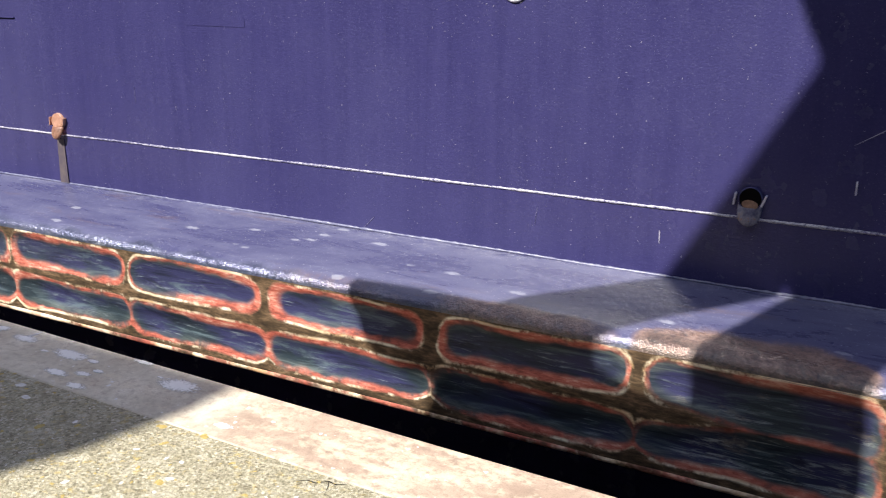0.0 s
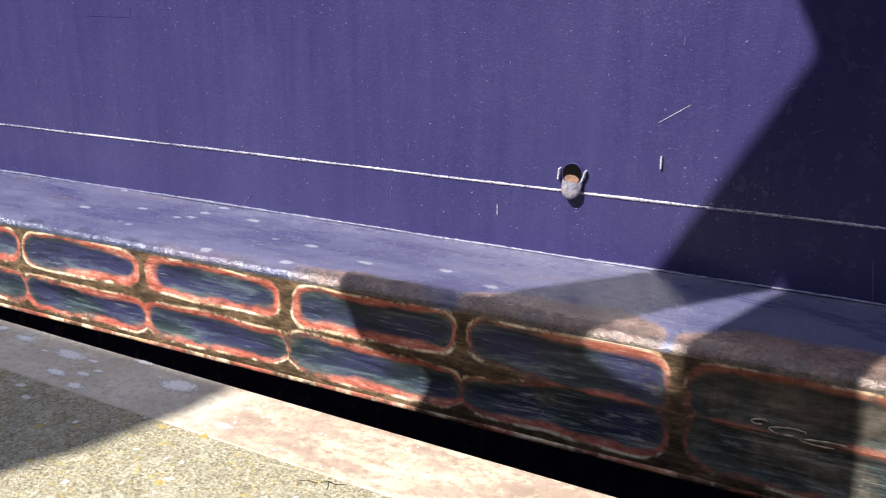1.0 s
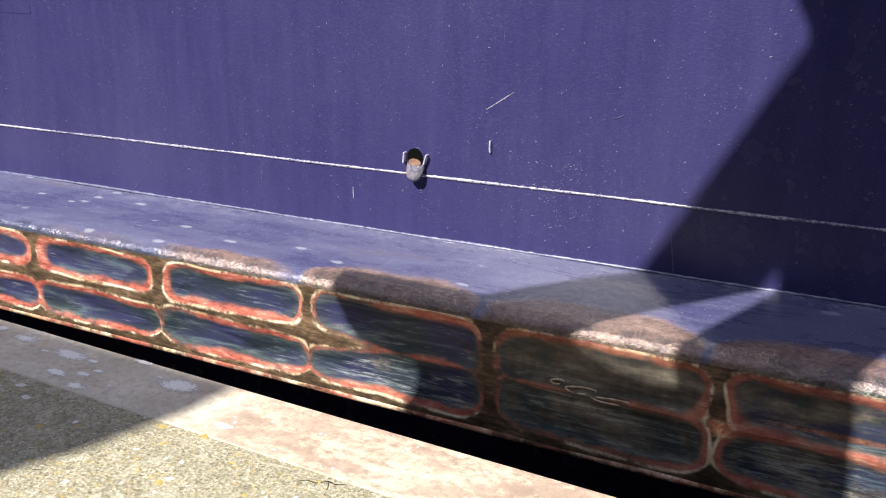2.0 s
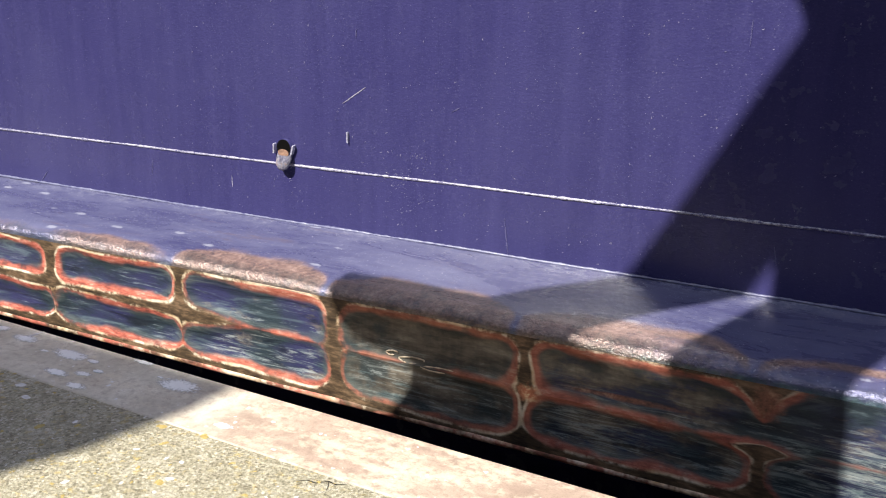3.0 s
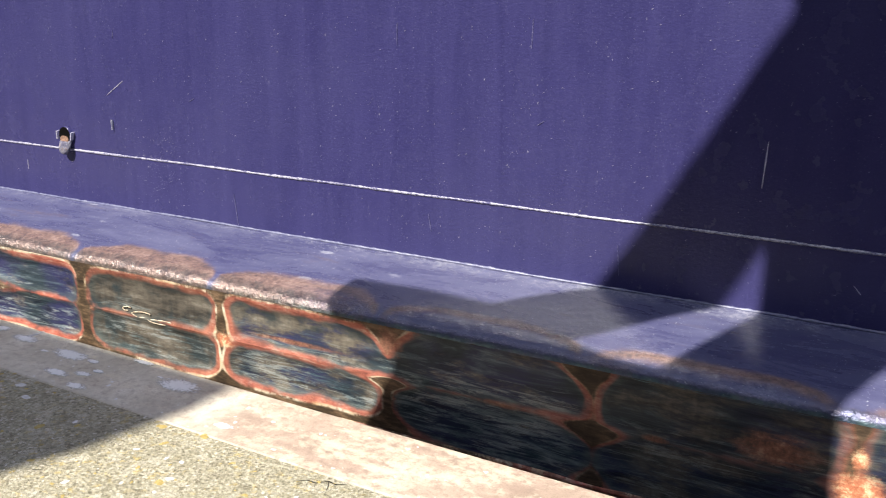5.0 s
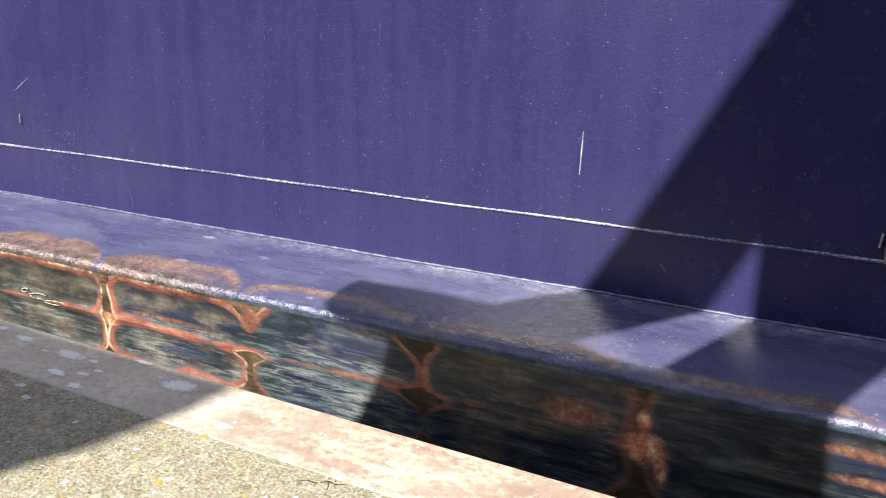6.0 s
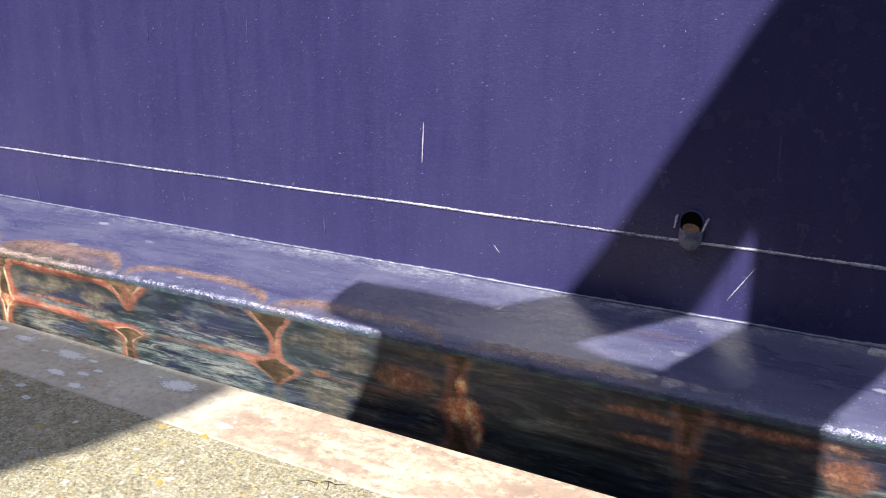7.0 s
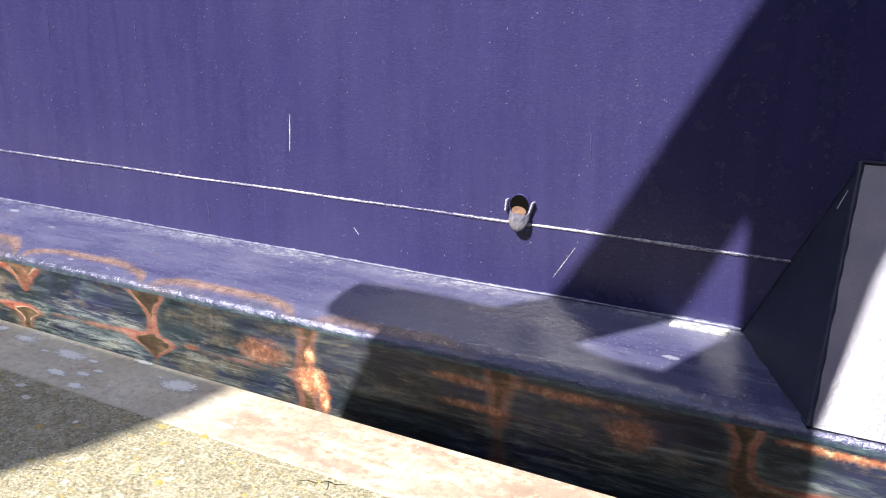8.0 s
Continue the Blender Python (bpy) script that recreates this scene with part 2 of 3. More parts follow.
def concrete():
    m = Mat("exposed_aggregate_concrete", 0.85)
    broad = m.noise(2.2, 6, 0.62)
    base = m.mix(m.ramp(broad, (0.3, 0.0), (0.7, 1.0)), (0.36, 0.335, 0.235), (0.50, 0.46, 0.325))
    stones = m.cells(95, m.co, "Color")
    base = m.mix(0.9, base, m.ramp(stones, (0.0, (0.16, 0.14, 0.09)), (0.4, (0.38, 0.345, 0.235)), (0.75, (0.50, 0.46, 0.34)), (1.0, (0.74, 0.70, 0.58))))
    base = m.mix(m.ramp(m.cells(26, m.co, "Color"), (0.78, 0.0), (0.84, 0.4)), base, (0.66, 0.62, 0.50))
    grit = m.noise(240, 3, 0.7)
    base = m.mix(m.ramp(m.math("ADD", m.math("MULTIPLY", grit, 0.6), m.math("MULTIPLY", m.noise(85, 4, 0.7), 0.4)), (0.38, 0.85), (0.49, 0.0)), base, (0.075, 0.065, 0.04))
    lich = m.math("MULTIPLY", m.ramp(m.noise(30, 4, 0.65), (0.55, 0.0), (0.66, 1.0)), m.ramp(m.noise(3.5, 3), (0.38, 0.0), (0.56, 1.0)))
    base = m.mix(m.math("MULTIPLY", lich, 0.6), base, (0.56, 0.42, 0.13))
    dirt = m.ramp(m.noise(9, 6, 0.7), (0.30, 0.55), (0.46, 0.0))
    base = m.mix(dirt, base, (0.20, 0.175, 0.11))
    relief = m.math("ADD", m.cells(70), m.math("MULTIPLY", grit, 0.9))
    return m.done(base, 0.88, relief, 0.7, 0.007)


def dark_ground():
    m = Mat("dark_unseen_ground", 0.9)
    return m.done(m.mix(m.noise(3, 5), (0.04, 0.04, 0.04), (0.065, 0.063, 0.06)), 0.9, m.cells(120), 0.5, 0.004)


def coping_stone():
    m = Mat("weathered_coping_concrete", 0.75)
    n = m.noise(4.0, 7, 0.66)
    fine, mid = m.noise(150, 4, 0.75), m.noise(30, 5, 0.7)
    warm = m.ramp(n, (0.32, (0.36, 0.262, 0.200)), (0.5, (0.47, 0.352, 0.272)), (0.66, (0.55, 0.435, 0.335)))
    # paler past the shade's edge: partly lichen-bleached, partly to brighten the shaded end
    pale_lift = m.ramp(n, (0.34, (0.50, 0.44, 0.34)), (0.5, (0.70, 0.64, 0.52)), (0.64, (0.84, 0.80, 0.69)))
    along = m.math("ADD", m.math("MULTIPLY", m.axis(0), -0.25), m.math("MULTIPLY", m.math("SUBTRACT", n, 0.5), 0.25))
    base = m.mix(m.ramp(along, (0.57, 0.0), (0.66, 1.0)), warm, pale_lift)
    base = m.mix(m.ramp(mid, (0.38, 0.5), (0.50, 0.0)), base, (0.30, 0.22, 0.17))
    base = m.mix(m.ramp(fine, (0.35, 0.45), (0.47, 0.0)), base, (0.19, 0.14, 0.11))
    film = m.math("ADD", m.noise(5, 6, 0.7, m.stretch(1, 1.8, 1, (3.1, 0, 0))), m.math("MULTIPLY", m.math("SUBTRACT", mid, 0.5), 0.4))
    film = m.math("ADD", film, m.ramp(along, (0.2, 0.0), (0.34, 0.07), (0.46, 0.07), (0.60, 0.0)))
    base = m.mix(m.ramp(film, (0.53, 0.0), (0.68, 0.75)), base, (0.72, 0.65, 0.49))
    # stain mottle over the same end, its colour lightened to lift the shade
    stain_lift = m.math("MULTIPLY", m.ramp(along, (0.52, 0.0), (0.64, 1.0)), m.ramp(m.noise(7, 6, 0.75), (0.40, 0.0), (0.58, 0.75)))
    base = m.mix(stain_lift, base, m.mix(mid, (0.44, 0.40, 0.30), (0.70, 0.66, 0.55)))
    return m.done(base, 0.72, m.math("ADD", fine, mid), 0.4, 0.004)


PAINT, WELD, DECK, PANEL, STEEL = hull_paint(), weld_paint(), deck_paint(), worn_panel(), bare_steel()
CONCRETE, STONE, DARK_GROUND = concrete(), coping_stone(), dark_ground()
PIPE, RUSTY = pipe_steel(False), pipe_steel(True)
SHINY = hull_paint("fresh_glossy_blue_paint", 0.9, 0.13, 0.33)
# hull blue darkened and greyed for the end plate's shade; its welds share it
SHADED_BLUE = plain("shaded_blue_grey_paint", (0.013, 0.015, 0.036), (0.026, 0.029, 0.058), 0.38, 14, 0.0, 0.3)
SHADED_BLUE.node_tree.nodes["Principled BSDF"].inputs["Specular IOR Level"].default_value = 0.3
BORE_SHADE = plain("painted_bore_shade", (0.003, 0.003, 0.003), (0.006, 0.005, 0.005), 1.0)
BORE_SHADE.node_tree.nodes["Principled BSDF"].inputs["Specular IOR Level"].default_value = 0.05
LICHEN = plain("pale_grey_lichen", (0.60, 0.59, 0.57), (0.90, 0.89, 0.86), 0.9, 40, 0.0, 0.7)


BED = plain("scaled_orange_rust", (0.09, 0.045, 0.030), (0.36, 0.21, 0.14), 0.8, 45, 0.0, 0.8)


def lacy_lichen():
    m = Mat("lacy_white_lichen", 0.9)
    n = m.noise(60, 7, 0.82, None, 1.2)
    keep = m.ramp(m.math("ADD", n, m.math("MULTIPLY", m.value("cover"), 0.50)), (0.70, 0.0), (0.80, 1.0))
    m.put(m.b.inputs["Alpha"], keep)
    return m.done(m.mix(m.noise(45, 4), (0.88, 0.87, 0.84), (0.97, 0.96, 0.93)), 0.9, n, 0.6, 0.003)


LACE = lacy_lichen()
YELLOW = plain("ochre_yellow_lichen", (0.36, 0.26, 0.07), (0.60, 0.47, 0.18), 0.9, 60, 0.0, 0.7)
CHIP = plain("chipped_pale_paint", (0.14, 0.13, 0.26), (0.42, 0.41, 0.50), 0.5, 9)
TOE = plain("faded_toe_weld", (0.06, 0.06, 0.15), (0.22, 0.23, 0.32), 0.3, 30)
CREAM = plain("peeled_cream_paint", (0.34, 0.24, 0.15), (0.66, 0.58, 0.44), 0.6, 50)
FAINT = plain("faint_scratch", (0.12, 0.115, 0.26), (0.24, 0.23, 0.38), 0.4, 40)
FILLER = plain("flaking_white_filler", (0.16, 0.17, 0.20), (0.72, 0.72, 0.72), 0.5, 22, 0.0, 0.8)
SCRATCH = plain("bare_scratch", (0.42, 0.40, 0.52), (0.74, 0.73, 0.80), 0.5, 60)
DRIP = plain("brown_rust_stain", (0.070, 0.058, 0.085), (0.125, 0.100, 0.100), 0.5, 30)
CRACK = plain("dark_crack", (0.02, 0.018, 0.014), (0.05, 0.04, 0.03), 0.95)
CASTER_GREY = plain("grey_caster_metal", (0.20, 0.21, 0.21), (0.32, 0.33, 0.33), 0.5, 8, 0.6)
WALLING = plain("grey_cast_concrete", (0.20, 0.19, 0.17), (0.32, 0.31, 0.28), 0.85, 3)
# kept near black so the unseen walls send little light back
BLOCKER_GREY = plain("dark_blocker_grey", (0.030, 0.034, 0.040), (0.050, 0.055, 0.062), 0.55, 2)
SEA = plain("dark_harbour_water", (0.004, 0.008, 0.008), (0.007, 0.012, 0.011), 0.08, 2, 0.0, 0.15)


# ---- mesh helpers ----
def mesh_of(name, verts, faces, material, smooth=False):
    me = bpy.data.meshes.new(name)
    me.from_pydata([tuple(v) for v in verts], [], faces)
    me.materials.append(material)
    me.update()
    if smooth:
        me.polygons.foreach_set("use_smooth", [True] * len(me.polygons))
    return me


def part(name, bm, material, parent=None, label="", smooth=False):
    me = bpy.data.meshes.new(name)
    bmesh.ops.recalc_face_normals(bm, faces=bm.faces)
    bm.to_mesh(me)
    bm.free()
    me.materials.append(material)
    if smooth:
        me.polygons.foreach_set("use_smooth", [True] * len(me.polygons))
    ob = new(name, me)
    ob.parent = parent
    if label:
        tagged(ob, label)
    return ob


def box(x0, x1, y0, y1, z0, z1, bevel=0.0):
    bm = bmesh.new()
    bmesh.ops.create_cube(bm, size=1, matrix=Matrix.Translation(((x0 + x1) / 2, (y0 + y1) / 2, (z0 + z1) / 2)) @ Matrix.Diagonal((x1 - x0, y1 - y0, z1 - z0, 1)))
    if bevel:
        bmesh.ops.bevel(bm, geom=bm.edges[:], offset=bevel, segments=2, affect="EDGES")
    return bm


def slab(outline, y0, y1):
    """A plate whose outline in x and z is given, between two depths."""
    bm = bmesh.new()
    a = [bm.verts.new((x, y0, z)) for x, z in outline]
    b = [bm.verts.new((x, y1, z)) for x, z in outline]
    bm.faces.new(a)
    bm.faces.new(b[::-1])
    for i in range(len(a)):
        bm.faces.new((a[i - 1], a[i], b[i], b[i - 1]))
    return bm


def grid(xs, points, material, name, attrs=None, smooth=True):
    """A sheet through a row of section points at each x. points(x) gives (x, y, z) tuples; attrs(x, j) named values."""
    rows = [points(x) for x in xs]
    k = len(rows[0])
    verts = [p for r in rows for p in r]
    faces = [(i * k + j, (i + 1) * k + j, (i + 1) * k + j + 1, i * k + j + 1) for i in range(len(xs) - 1) for j in range(k - 1)]
    me = mesh_of(name, verts, faces, material, smooth)
    if attrs:
        for key, fn in attrs.items():
            at = me.attributes.new(key, "FLOAT", "POINT")
            at.data.foreach_set("value", [fn(v) for v in verts])
    return me


def smooth01(a, b, v):
    t = min(1.0, max(0.0, (v - a) / (b - a)))
    return t * t * (3 - 2 * t)


# ---- quay, water ----
def ground_setting():
    bm = box(-400, 400, 1.5, QUAY - COPING - 0.006, -6, 0.0)
    slab_ob = part("ground", bm, CONCRETE)
    tagged(slab_ob, "worn exposed-aggregate concrete quay surface with yellow lichen", "quay", kind="structure")
    # ground out of view, made dark so it bounces less light onto the hull
    road = part("road", box(-400, 400, -900, 1.5, -6, -0.004), DARK_GROUND)
    tagged(road, "unseen ground behind, made dark to bounce less light", "road", kind="structure")
    wall = part("quay_wall", box(-400, 400, QUAY - COPING - 0.006, QUAY - 0.03, -6, -0.30), WALLING)
    tagged(wall, "dark concrete quay wall below the coping", "wall", kind="structure")
    xs = [-420, -60, -20, -8, -5.22, -0.35, 4, 10, 40, 420]
    for a, b in zip(xs, xs[1:]):
        bm = bmesh.new()
        r = 0.03
        prof = [(QUAY - COPING, -0.30), (QUAY - COPING, -0.006), (QUAY - COPING + 0.006, 0.0)]
        prof += [(QUAY - r + r * math.sin(i * math.pi / 10), -r + r * math.cos(i * math.pi / 10)) for i in range(6)] + [(QUAY, -0.30)]
        for x in (a + 0.003, b - 0.003):
            for y, z in prof:
                bm.verts.new((x, y, z))
        bm.verts.ensure_lookup_table()
        k = len(prof)
        bm.faces.new(bm.verts[:k])
        bm.faces.new(bm.verts[k:][::-1])
        for i in range(k):
            j = (i + 1) % k
            bm.faces.new((bm.verts[i], bm.verts[j], bm.verts[k + j], bm.verts[k + i]))
        c = part("coping", bm, STONE)
        tagged(c, "rust-stained weathered coping block along the quay edge", "coping", kind="structure")
    sea = part("water", box(-1500, 1500, QUAY - 0.03, 3000, -7, -1.75), SEA)
    tagged(sea, "dark still harbour water below the quay", "water", kind="structure")


def patch(name, x, y, rx, ry, rough, material, label, seed, z=0.0, high=0.0035):
    """A thin crust with a ragged outline lying on the quay."""
    rng = random.Random(seed)
    n = 64
    bm = bmesh.new()
    mid = bm.verts.new((x, y, z + high))
    ring, rim = [], []
    ph = [rng.uniform(0, 6.28) for _ in range(5)]
    for i in range(n):
        a = 2 * math.pi * i / n
        k = 1 + 0.45 * rough * sum(math.sin((j * 3 + 2) * a + ph[j]) / (1 + 0.4 * j) for j in range(5)) + rng.uniform(-rough, rough) * 0.9
        k = max(0.25, k)
        ring.append(bm.verts.new((x + 0.8 * k * rx * math.cos(a), y + 0.8 * k * ry * math.sin(a), z + high * 0.9)))
        rim.append(bm.verts.new((x + k * rx * math.cos(a), y + k * ry * math.sin(a), z + 0.0006)))
    for i in range(n):
        bm.faces.new((mid, ring[i - 1], ring[i]))
        bm.faces.new((ring[i - 1], rim[i - 1], rim[i], ring[i]))
    ob = part(name, bm, material, smooth=True)
    far = [math.hypot((v.co.x - x) / rx, (v.co.y - y) / ry) for v in ob.data.vertices]
    ob.data.attributes.new("cover", "FLOAT", "POINT").data.foreach_set("value", [max(0.0, 1.0 - (d / 1.05) ** 2) for d in far])
    tagged(ob, label, "lichen", kind="stuff")


# ---- ferry ----
def strake_top_section():
    """Section of the strake's top, from the hull to below the rounded edge: (y, z) with the edge value."""
    r = 0.045
    pts = [(-DEEP * u * 0.93, INNER + (OUTER + 0.012 - INNER) * u) for u in (0, 0.04, 0.1, 0.2, 0.3, 0.4, 0.5, 0.6, 0.68, 0.76, 0.82, 0.87, 0.91, 0.95)]
    for i in range(1, 7):
        a = math.pi / 2 * i / 6
        pts.append((-DEEP + r - r * math.sin(a), OUTER + 0.006 - r + r * math.cos(a)))
    return pts


BULGE = {-2: 0.15, -1: 0.3, 0: 0.75, 1: 0.9, 2: 0.85, 3: 0.7, 4: 0.5, 5: 0.3}


def bulge(x):
    """How far rust spreads in from the edge over a bay, in metres."""
    k = (x - RIB0) / RIB + 0.06
    u = k - math.floor(k)
    return BULGE.get(int(math.floor(k)), 0.0) * 0.15 * min(1.0, max(0.0, u * (1 - u) * 5.2)) ** 0.6


def wav(x, z):
    """Unevenness of the plating."""
    w = 0.0025 * math.sin(2 * math.pi * (x - RIB0) / RIB) * math.sin(1.7 * z + 0.4) + 0.004 * noise.noise(Vector((x * 0.6, z * 0.9, 3.0)))
    return w * smooth01(0, 0.35, abs(z - INNER))


def ferry_thing():
    ship = new("ferry")
    tagged(ship, "violet-blue steel ferry with a worn rubbing strake gliding along the quay", "ferry")
    # plating: two strakes of plate that meet at the weld, gently wavy between frames
    xs = [AFT, -20, -14, -9] + [-6 + 0.07 * i for i in range(173)] + [7, FORE]
    up = [SEAM + 0.12 * i for i in range(10)] + [2.4, 3.2, 4.2]
    low = [-2.4, -1.2, -0.3, 0.1, 0.4, INNER, 0.5, 0.58, 0.65, SEAM]
    for name, zs in (("upper_plating", up), ("lower_plating", low)):
        me = grid(xs, lambda x: [(x, wav(x, z), z) for z in zs], PAINT, name)
        ob = new(name, me)
        ob.parent = ship
    part("deck", box(AFT, FORE, 0.0, 14, 4.15, 4.2), STEEL, ship)
    # seam weld
    rng = random.Random(4)
    xw = [AFT, -12] + [-6 + 0.01 * i for i in range(1220)] + [FORE]
    def bead(r0, y, z, x, wob):
        r = r0 * (0.8 + 0.25 * noise.noise(Vector((x * 5, z, 1))) + 0.35 * noise.noise(Vector((x * 47, z, 5))))
        dz = wob * noise.noise(Vector((x * 2.1, 7.0, z)))
        return [(x, y + 0.003 - (r + 0.003) * math.sin(a) , z + dz + 1.25 * r * math.cos(a)) for a in [math.pi * j / 6 for j in range(7)]]
    ob = new("weld_seam", grid(xw, lambda x: bead(0.0062, wav(x, SEAM), SEAM, x, 0.002), WELD, "weld_seam"))
    ob.parent = ship
    tagged(ob, "scuffed pale weld seam along the plating")
    # strake
    strake = part("rubbing_strake", box(AFT, FORE, -DEEP + 0.06, 0.0, LOWER, 0.30), STEEL, ship, "worn steel rubbing strake with dished panels")
    sec = strake_top_section()
    xt = [AFT, -14] + [-6 + 0.011 * i for i in range(1055)] + [7.0, FORE]
    lip = lambda x, y: 0.006 * noise.noise(Vector((x * 1.3, y * 4, 2))) + (0.004 * noise.noise(Vector((x * 16, y * 16, 8))) + 0.0022 * noise.noise(Vector((x * 40, y * 40, 3))) if y < -0.43 else 0.0)
    bay = lambda v: smooth01(0.02, 0.07, bulge(v[0])) * smooth01(1.9, 0.9, v[0])
    edge = lambda v: smooth01(-0.462 + 0.03 * bay(v), -0.49 + 0.02 * bay(v), v[1] + 0.03 * noise.noise(Vector((v[0] * 6, 0, 9)))) * (0.8 + 0.5 * noise.noise(Vector((v[0] * 1.5, 0, 4)))) * (1 - 0.2 * smooth01(1.0, 2.2, v[0]))
    arc = lambda v: 1 - 0.85 * smooth01(0.9, 1.7, v[0]) * smooth01(0.02, 0.06, -DEEP + 0.02 + bulge(v[0]) - v[1])
    rust = lambda v: arc(v) * smooth01(-DEEP + 0.05 + bulge(v[0]), -DEEP + 0.01 + bulge(v[0]), v[1] + 0.03 * noise.noise(Vector((v[0] * 5, v[1] * 5, 0)))) * smooth01(0.0, 0.05, bulge(v[0]))
    top = new("strake_top", grid(xt, lambda x: [(x, y, z + lip(x, y)) for y, z in sec], DECK, "strake_top", {"toe": lambda v: smooth01(-0.10, -0.02, v[1] + 0.03 * noise.noise(Vector((v[0] * 4, 3, 1)))) * (0.35 + 0.65 * smooth01(0.0, 2.5, v[0])), "edge": edge, "rust": rust, "bay": bay, "lip": lambda v: smooth01(OUTER - 0.018, OUTER - 0.030, v[2]) * (0.2 + 0.45 * smooth01(0.6, 1.6, v[0]))}))
    top.parent = strake
    tagged(top, "faded blue strake top with salt bloom and rust")
    ob = new("toe_weld", grid(xw, lambda x: bead(0.0065 + 0.003 * smooth01(4.42, 4.5, x) * smooth01(4.74, 4.68, x), -0.001, INNER + 0.003, x, 0.003), TOE, "toe_weld"))
    ob.parent = strake
    bottom_lip(strake)
    panels(strake)
    curls(strake)
    scuppers(ship)
    fairing(ship)
    marks(ship)
    return ship


def bottom_lip(strake):
    xw = [AFT, -12] + [-6 + 0.05 * i for i in range(247)] + [FORE]
    pts = lambda x: [(x, -DEEP + 0.012 - 0.016 * math.sin(a) + 0.004 * noise.noise(Vector((x * 3, 0, 0))), LOWER - 0.004 + 0.016 * math.cos(a)) for a in [math.pi * j / 6 for j in range(7)]]
    fixed = {"rim": lambda v: -0.001 + 0.008 * noise.noise(Vector((v[0] * 3, v[2] * 30, 2))), "wear": lambda v: 0.1, "ring": lambda v: 1.0, "smear": lambda v: 0.0, "blotch": lambda v: 0.0, "patch": lambda v: 0.0}
    ob = new("lower_edge", grid(xw, pts, PANEL, "lower_edge", fixed))
    ob.parent = strake


# by bay, counted from the rib at RIB0: bare metal, dragged streaks, half width of the middle rib
WEAR = {-1: 0.10, 0: 0.32, 1: 0.85, 2: 0.52, 3: 0.36, 4: 0.50, 5: 0.4, 6: 0.4, 7: 0.3}
SMEAR = {-1: 0.15, 0: 0.45, 1: 0.5, 2: 0.55, 3: 0.75, 4: 0.5, 5: 0.3, 6: 0.5, 7: 0.8}
MIDDLE = {-5: 0.022, -4: 0.024, -3: 0.028, -2: 0.026, -1: 0.022, 0: -0.013, 1: -0.020, 2: -0.010, 3: -0.014, 4: -0.03, 5: -0.03, 6: -0.03}
RINGS = {1: 0.95, 2: 0.9, 3: 0.62, 4: 0.42, 5: 0.2, 6: 0.25, 7: 0.6}
# by rib: half width above and below the middle
UPPER = {-3: 0.020, -2: 0.022, -1: 0.040, 0: 0.030, 1: 0.030, 2: 0.026, 3: -0.012, 4: 0.004, 5: 0.02, 6: 0.02}
UNDER = {-1: -0.006, 0: -0.016, 1: 0.028, 2: 0.016, 3: 0.018, 4: -0.01, 5: 0.02, 6: 0.0}
# patches of orange primer: along, up, half length, half height
BLOTCHES = ((3.22, 0.10, 0.10, 0.075), (3.28, 0.03, 0.035, 0.07), (3.21, 0.20, 0.035, 0.06), (0.70, 0.10, 0.06, 0.05), (5.18, 0.290, 0.26, 0.022))
PATCHES = ((2.97, 0.170, 0.17, 0.085), (1.53, 0.25, 0.07, 0.09), (2.58, 0.112, 0.06, 0.018), (2.00, 0.105, 0.16, 0.014), (1.06, 0.155, 0.30, 0.016), (3.90, 0.25, 0.26, 0.030), (3.95, 0.16, 0.22, 0.026), (4.30, 0.28, 0.34, 0.028), (4.52, 0.20, 0.12, 0.08))


def softmin(a, b, k):
    h = max(0.0, k - abs(a - b)) / k
    return min(a, b) - h * h * k / 4


def hollow(x, z):
    """Metres into the nearest hollow from the edge of its ribs; negative on a rib."""
    zmid = 0.107 + 0.012 * noise.noise(Vector((x * 1.1, 0, 6)))
    k = (x - RIB0) / RIB
    near = round(k)
    side = x - (RIB0 + RIB * near) + 0.02 * noise.noise(Vector((near * 3.7, z * 5, 1)))
    low = smooth01(zmid + 0.02, zmid - 0.02, z)
    half = UPPER.get(near, 0.014) * (1 - low) + UNDER.get(near, -0.011) * low
    half += 0.065 * smooth01(LOWER + 0.105, LOWER + 0.01, z) + 0.02 * smooth01(0.25, 0.31, z)
    if near == 3:       # a funnel above that stops short, a flared stump below
        half += (1 - low) * (0.075 * smooth01(0.15, 0.33, z) - 0.06 * smooth01(0.20, 0.15, z)) + 0.10 * low * smooth01(0.045, 0.11, z)
    if near == 4:       # a funnel leaning from aft into a wedge
        half += (1 - low) * (0.035 + 0.08 * (side < 0)) * smooth01(0.20, 0.34, z) + low * 0.11 * smooth01(0.01, 0.10, z)
    bay = int(math.floor(k))
    u = k - bay
    mid = MIDDLE.get(bay, 0.022)
    if bay == 0:
        mid = 0.030 - 0.045 * smooth01(0.12, 0.45, u)
    if bay == 1:
        mid += 0.012 * smooth01(0.25, 0.0, u)
    d = softmin(abs(side) - half, abs(z - zmid) - mid, 0.075)
    bare = smooth01(1.4, 1.9, x)
    d = softmin(d, 0.318 - z - 0.010 + 0.06 * bare, 0.06)
    d = softmin(d, z - LOWER - 0.036 + 0.066 * bare, 0.06)
    return d + 0.007 * noise.noise(Vector((x * 5, z * 9, 2.0))) + 0.018 * noise.noise(Vector((x * 1.7, z * 4, 5.0)))


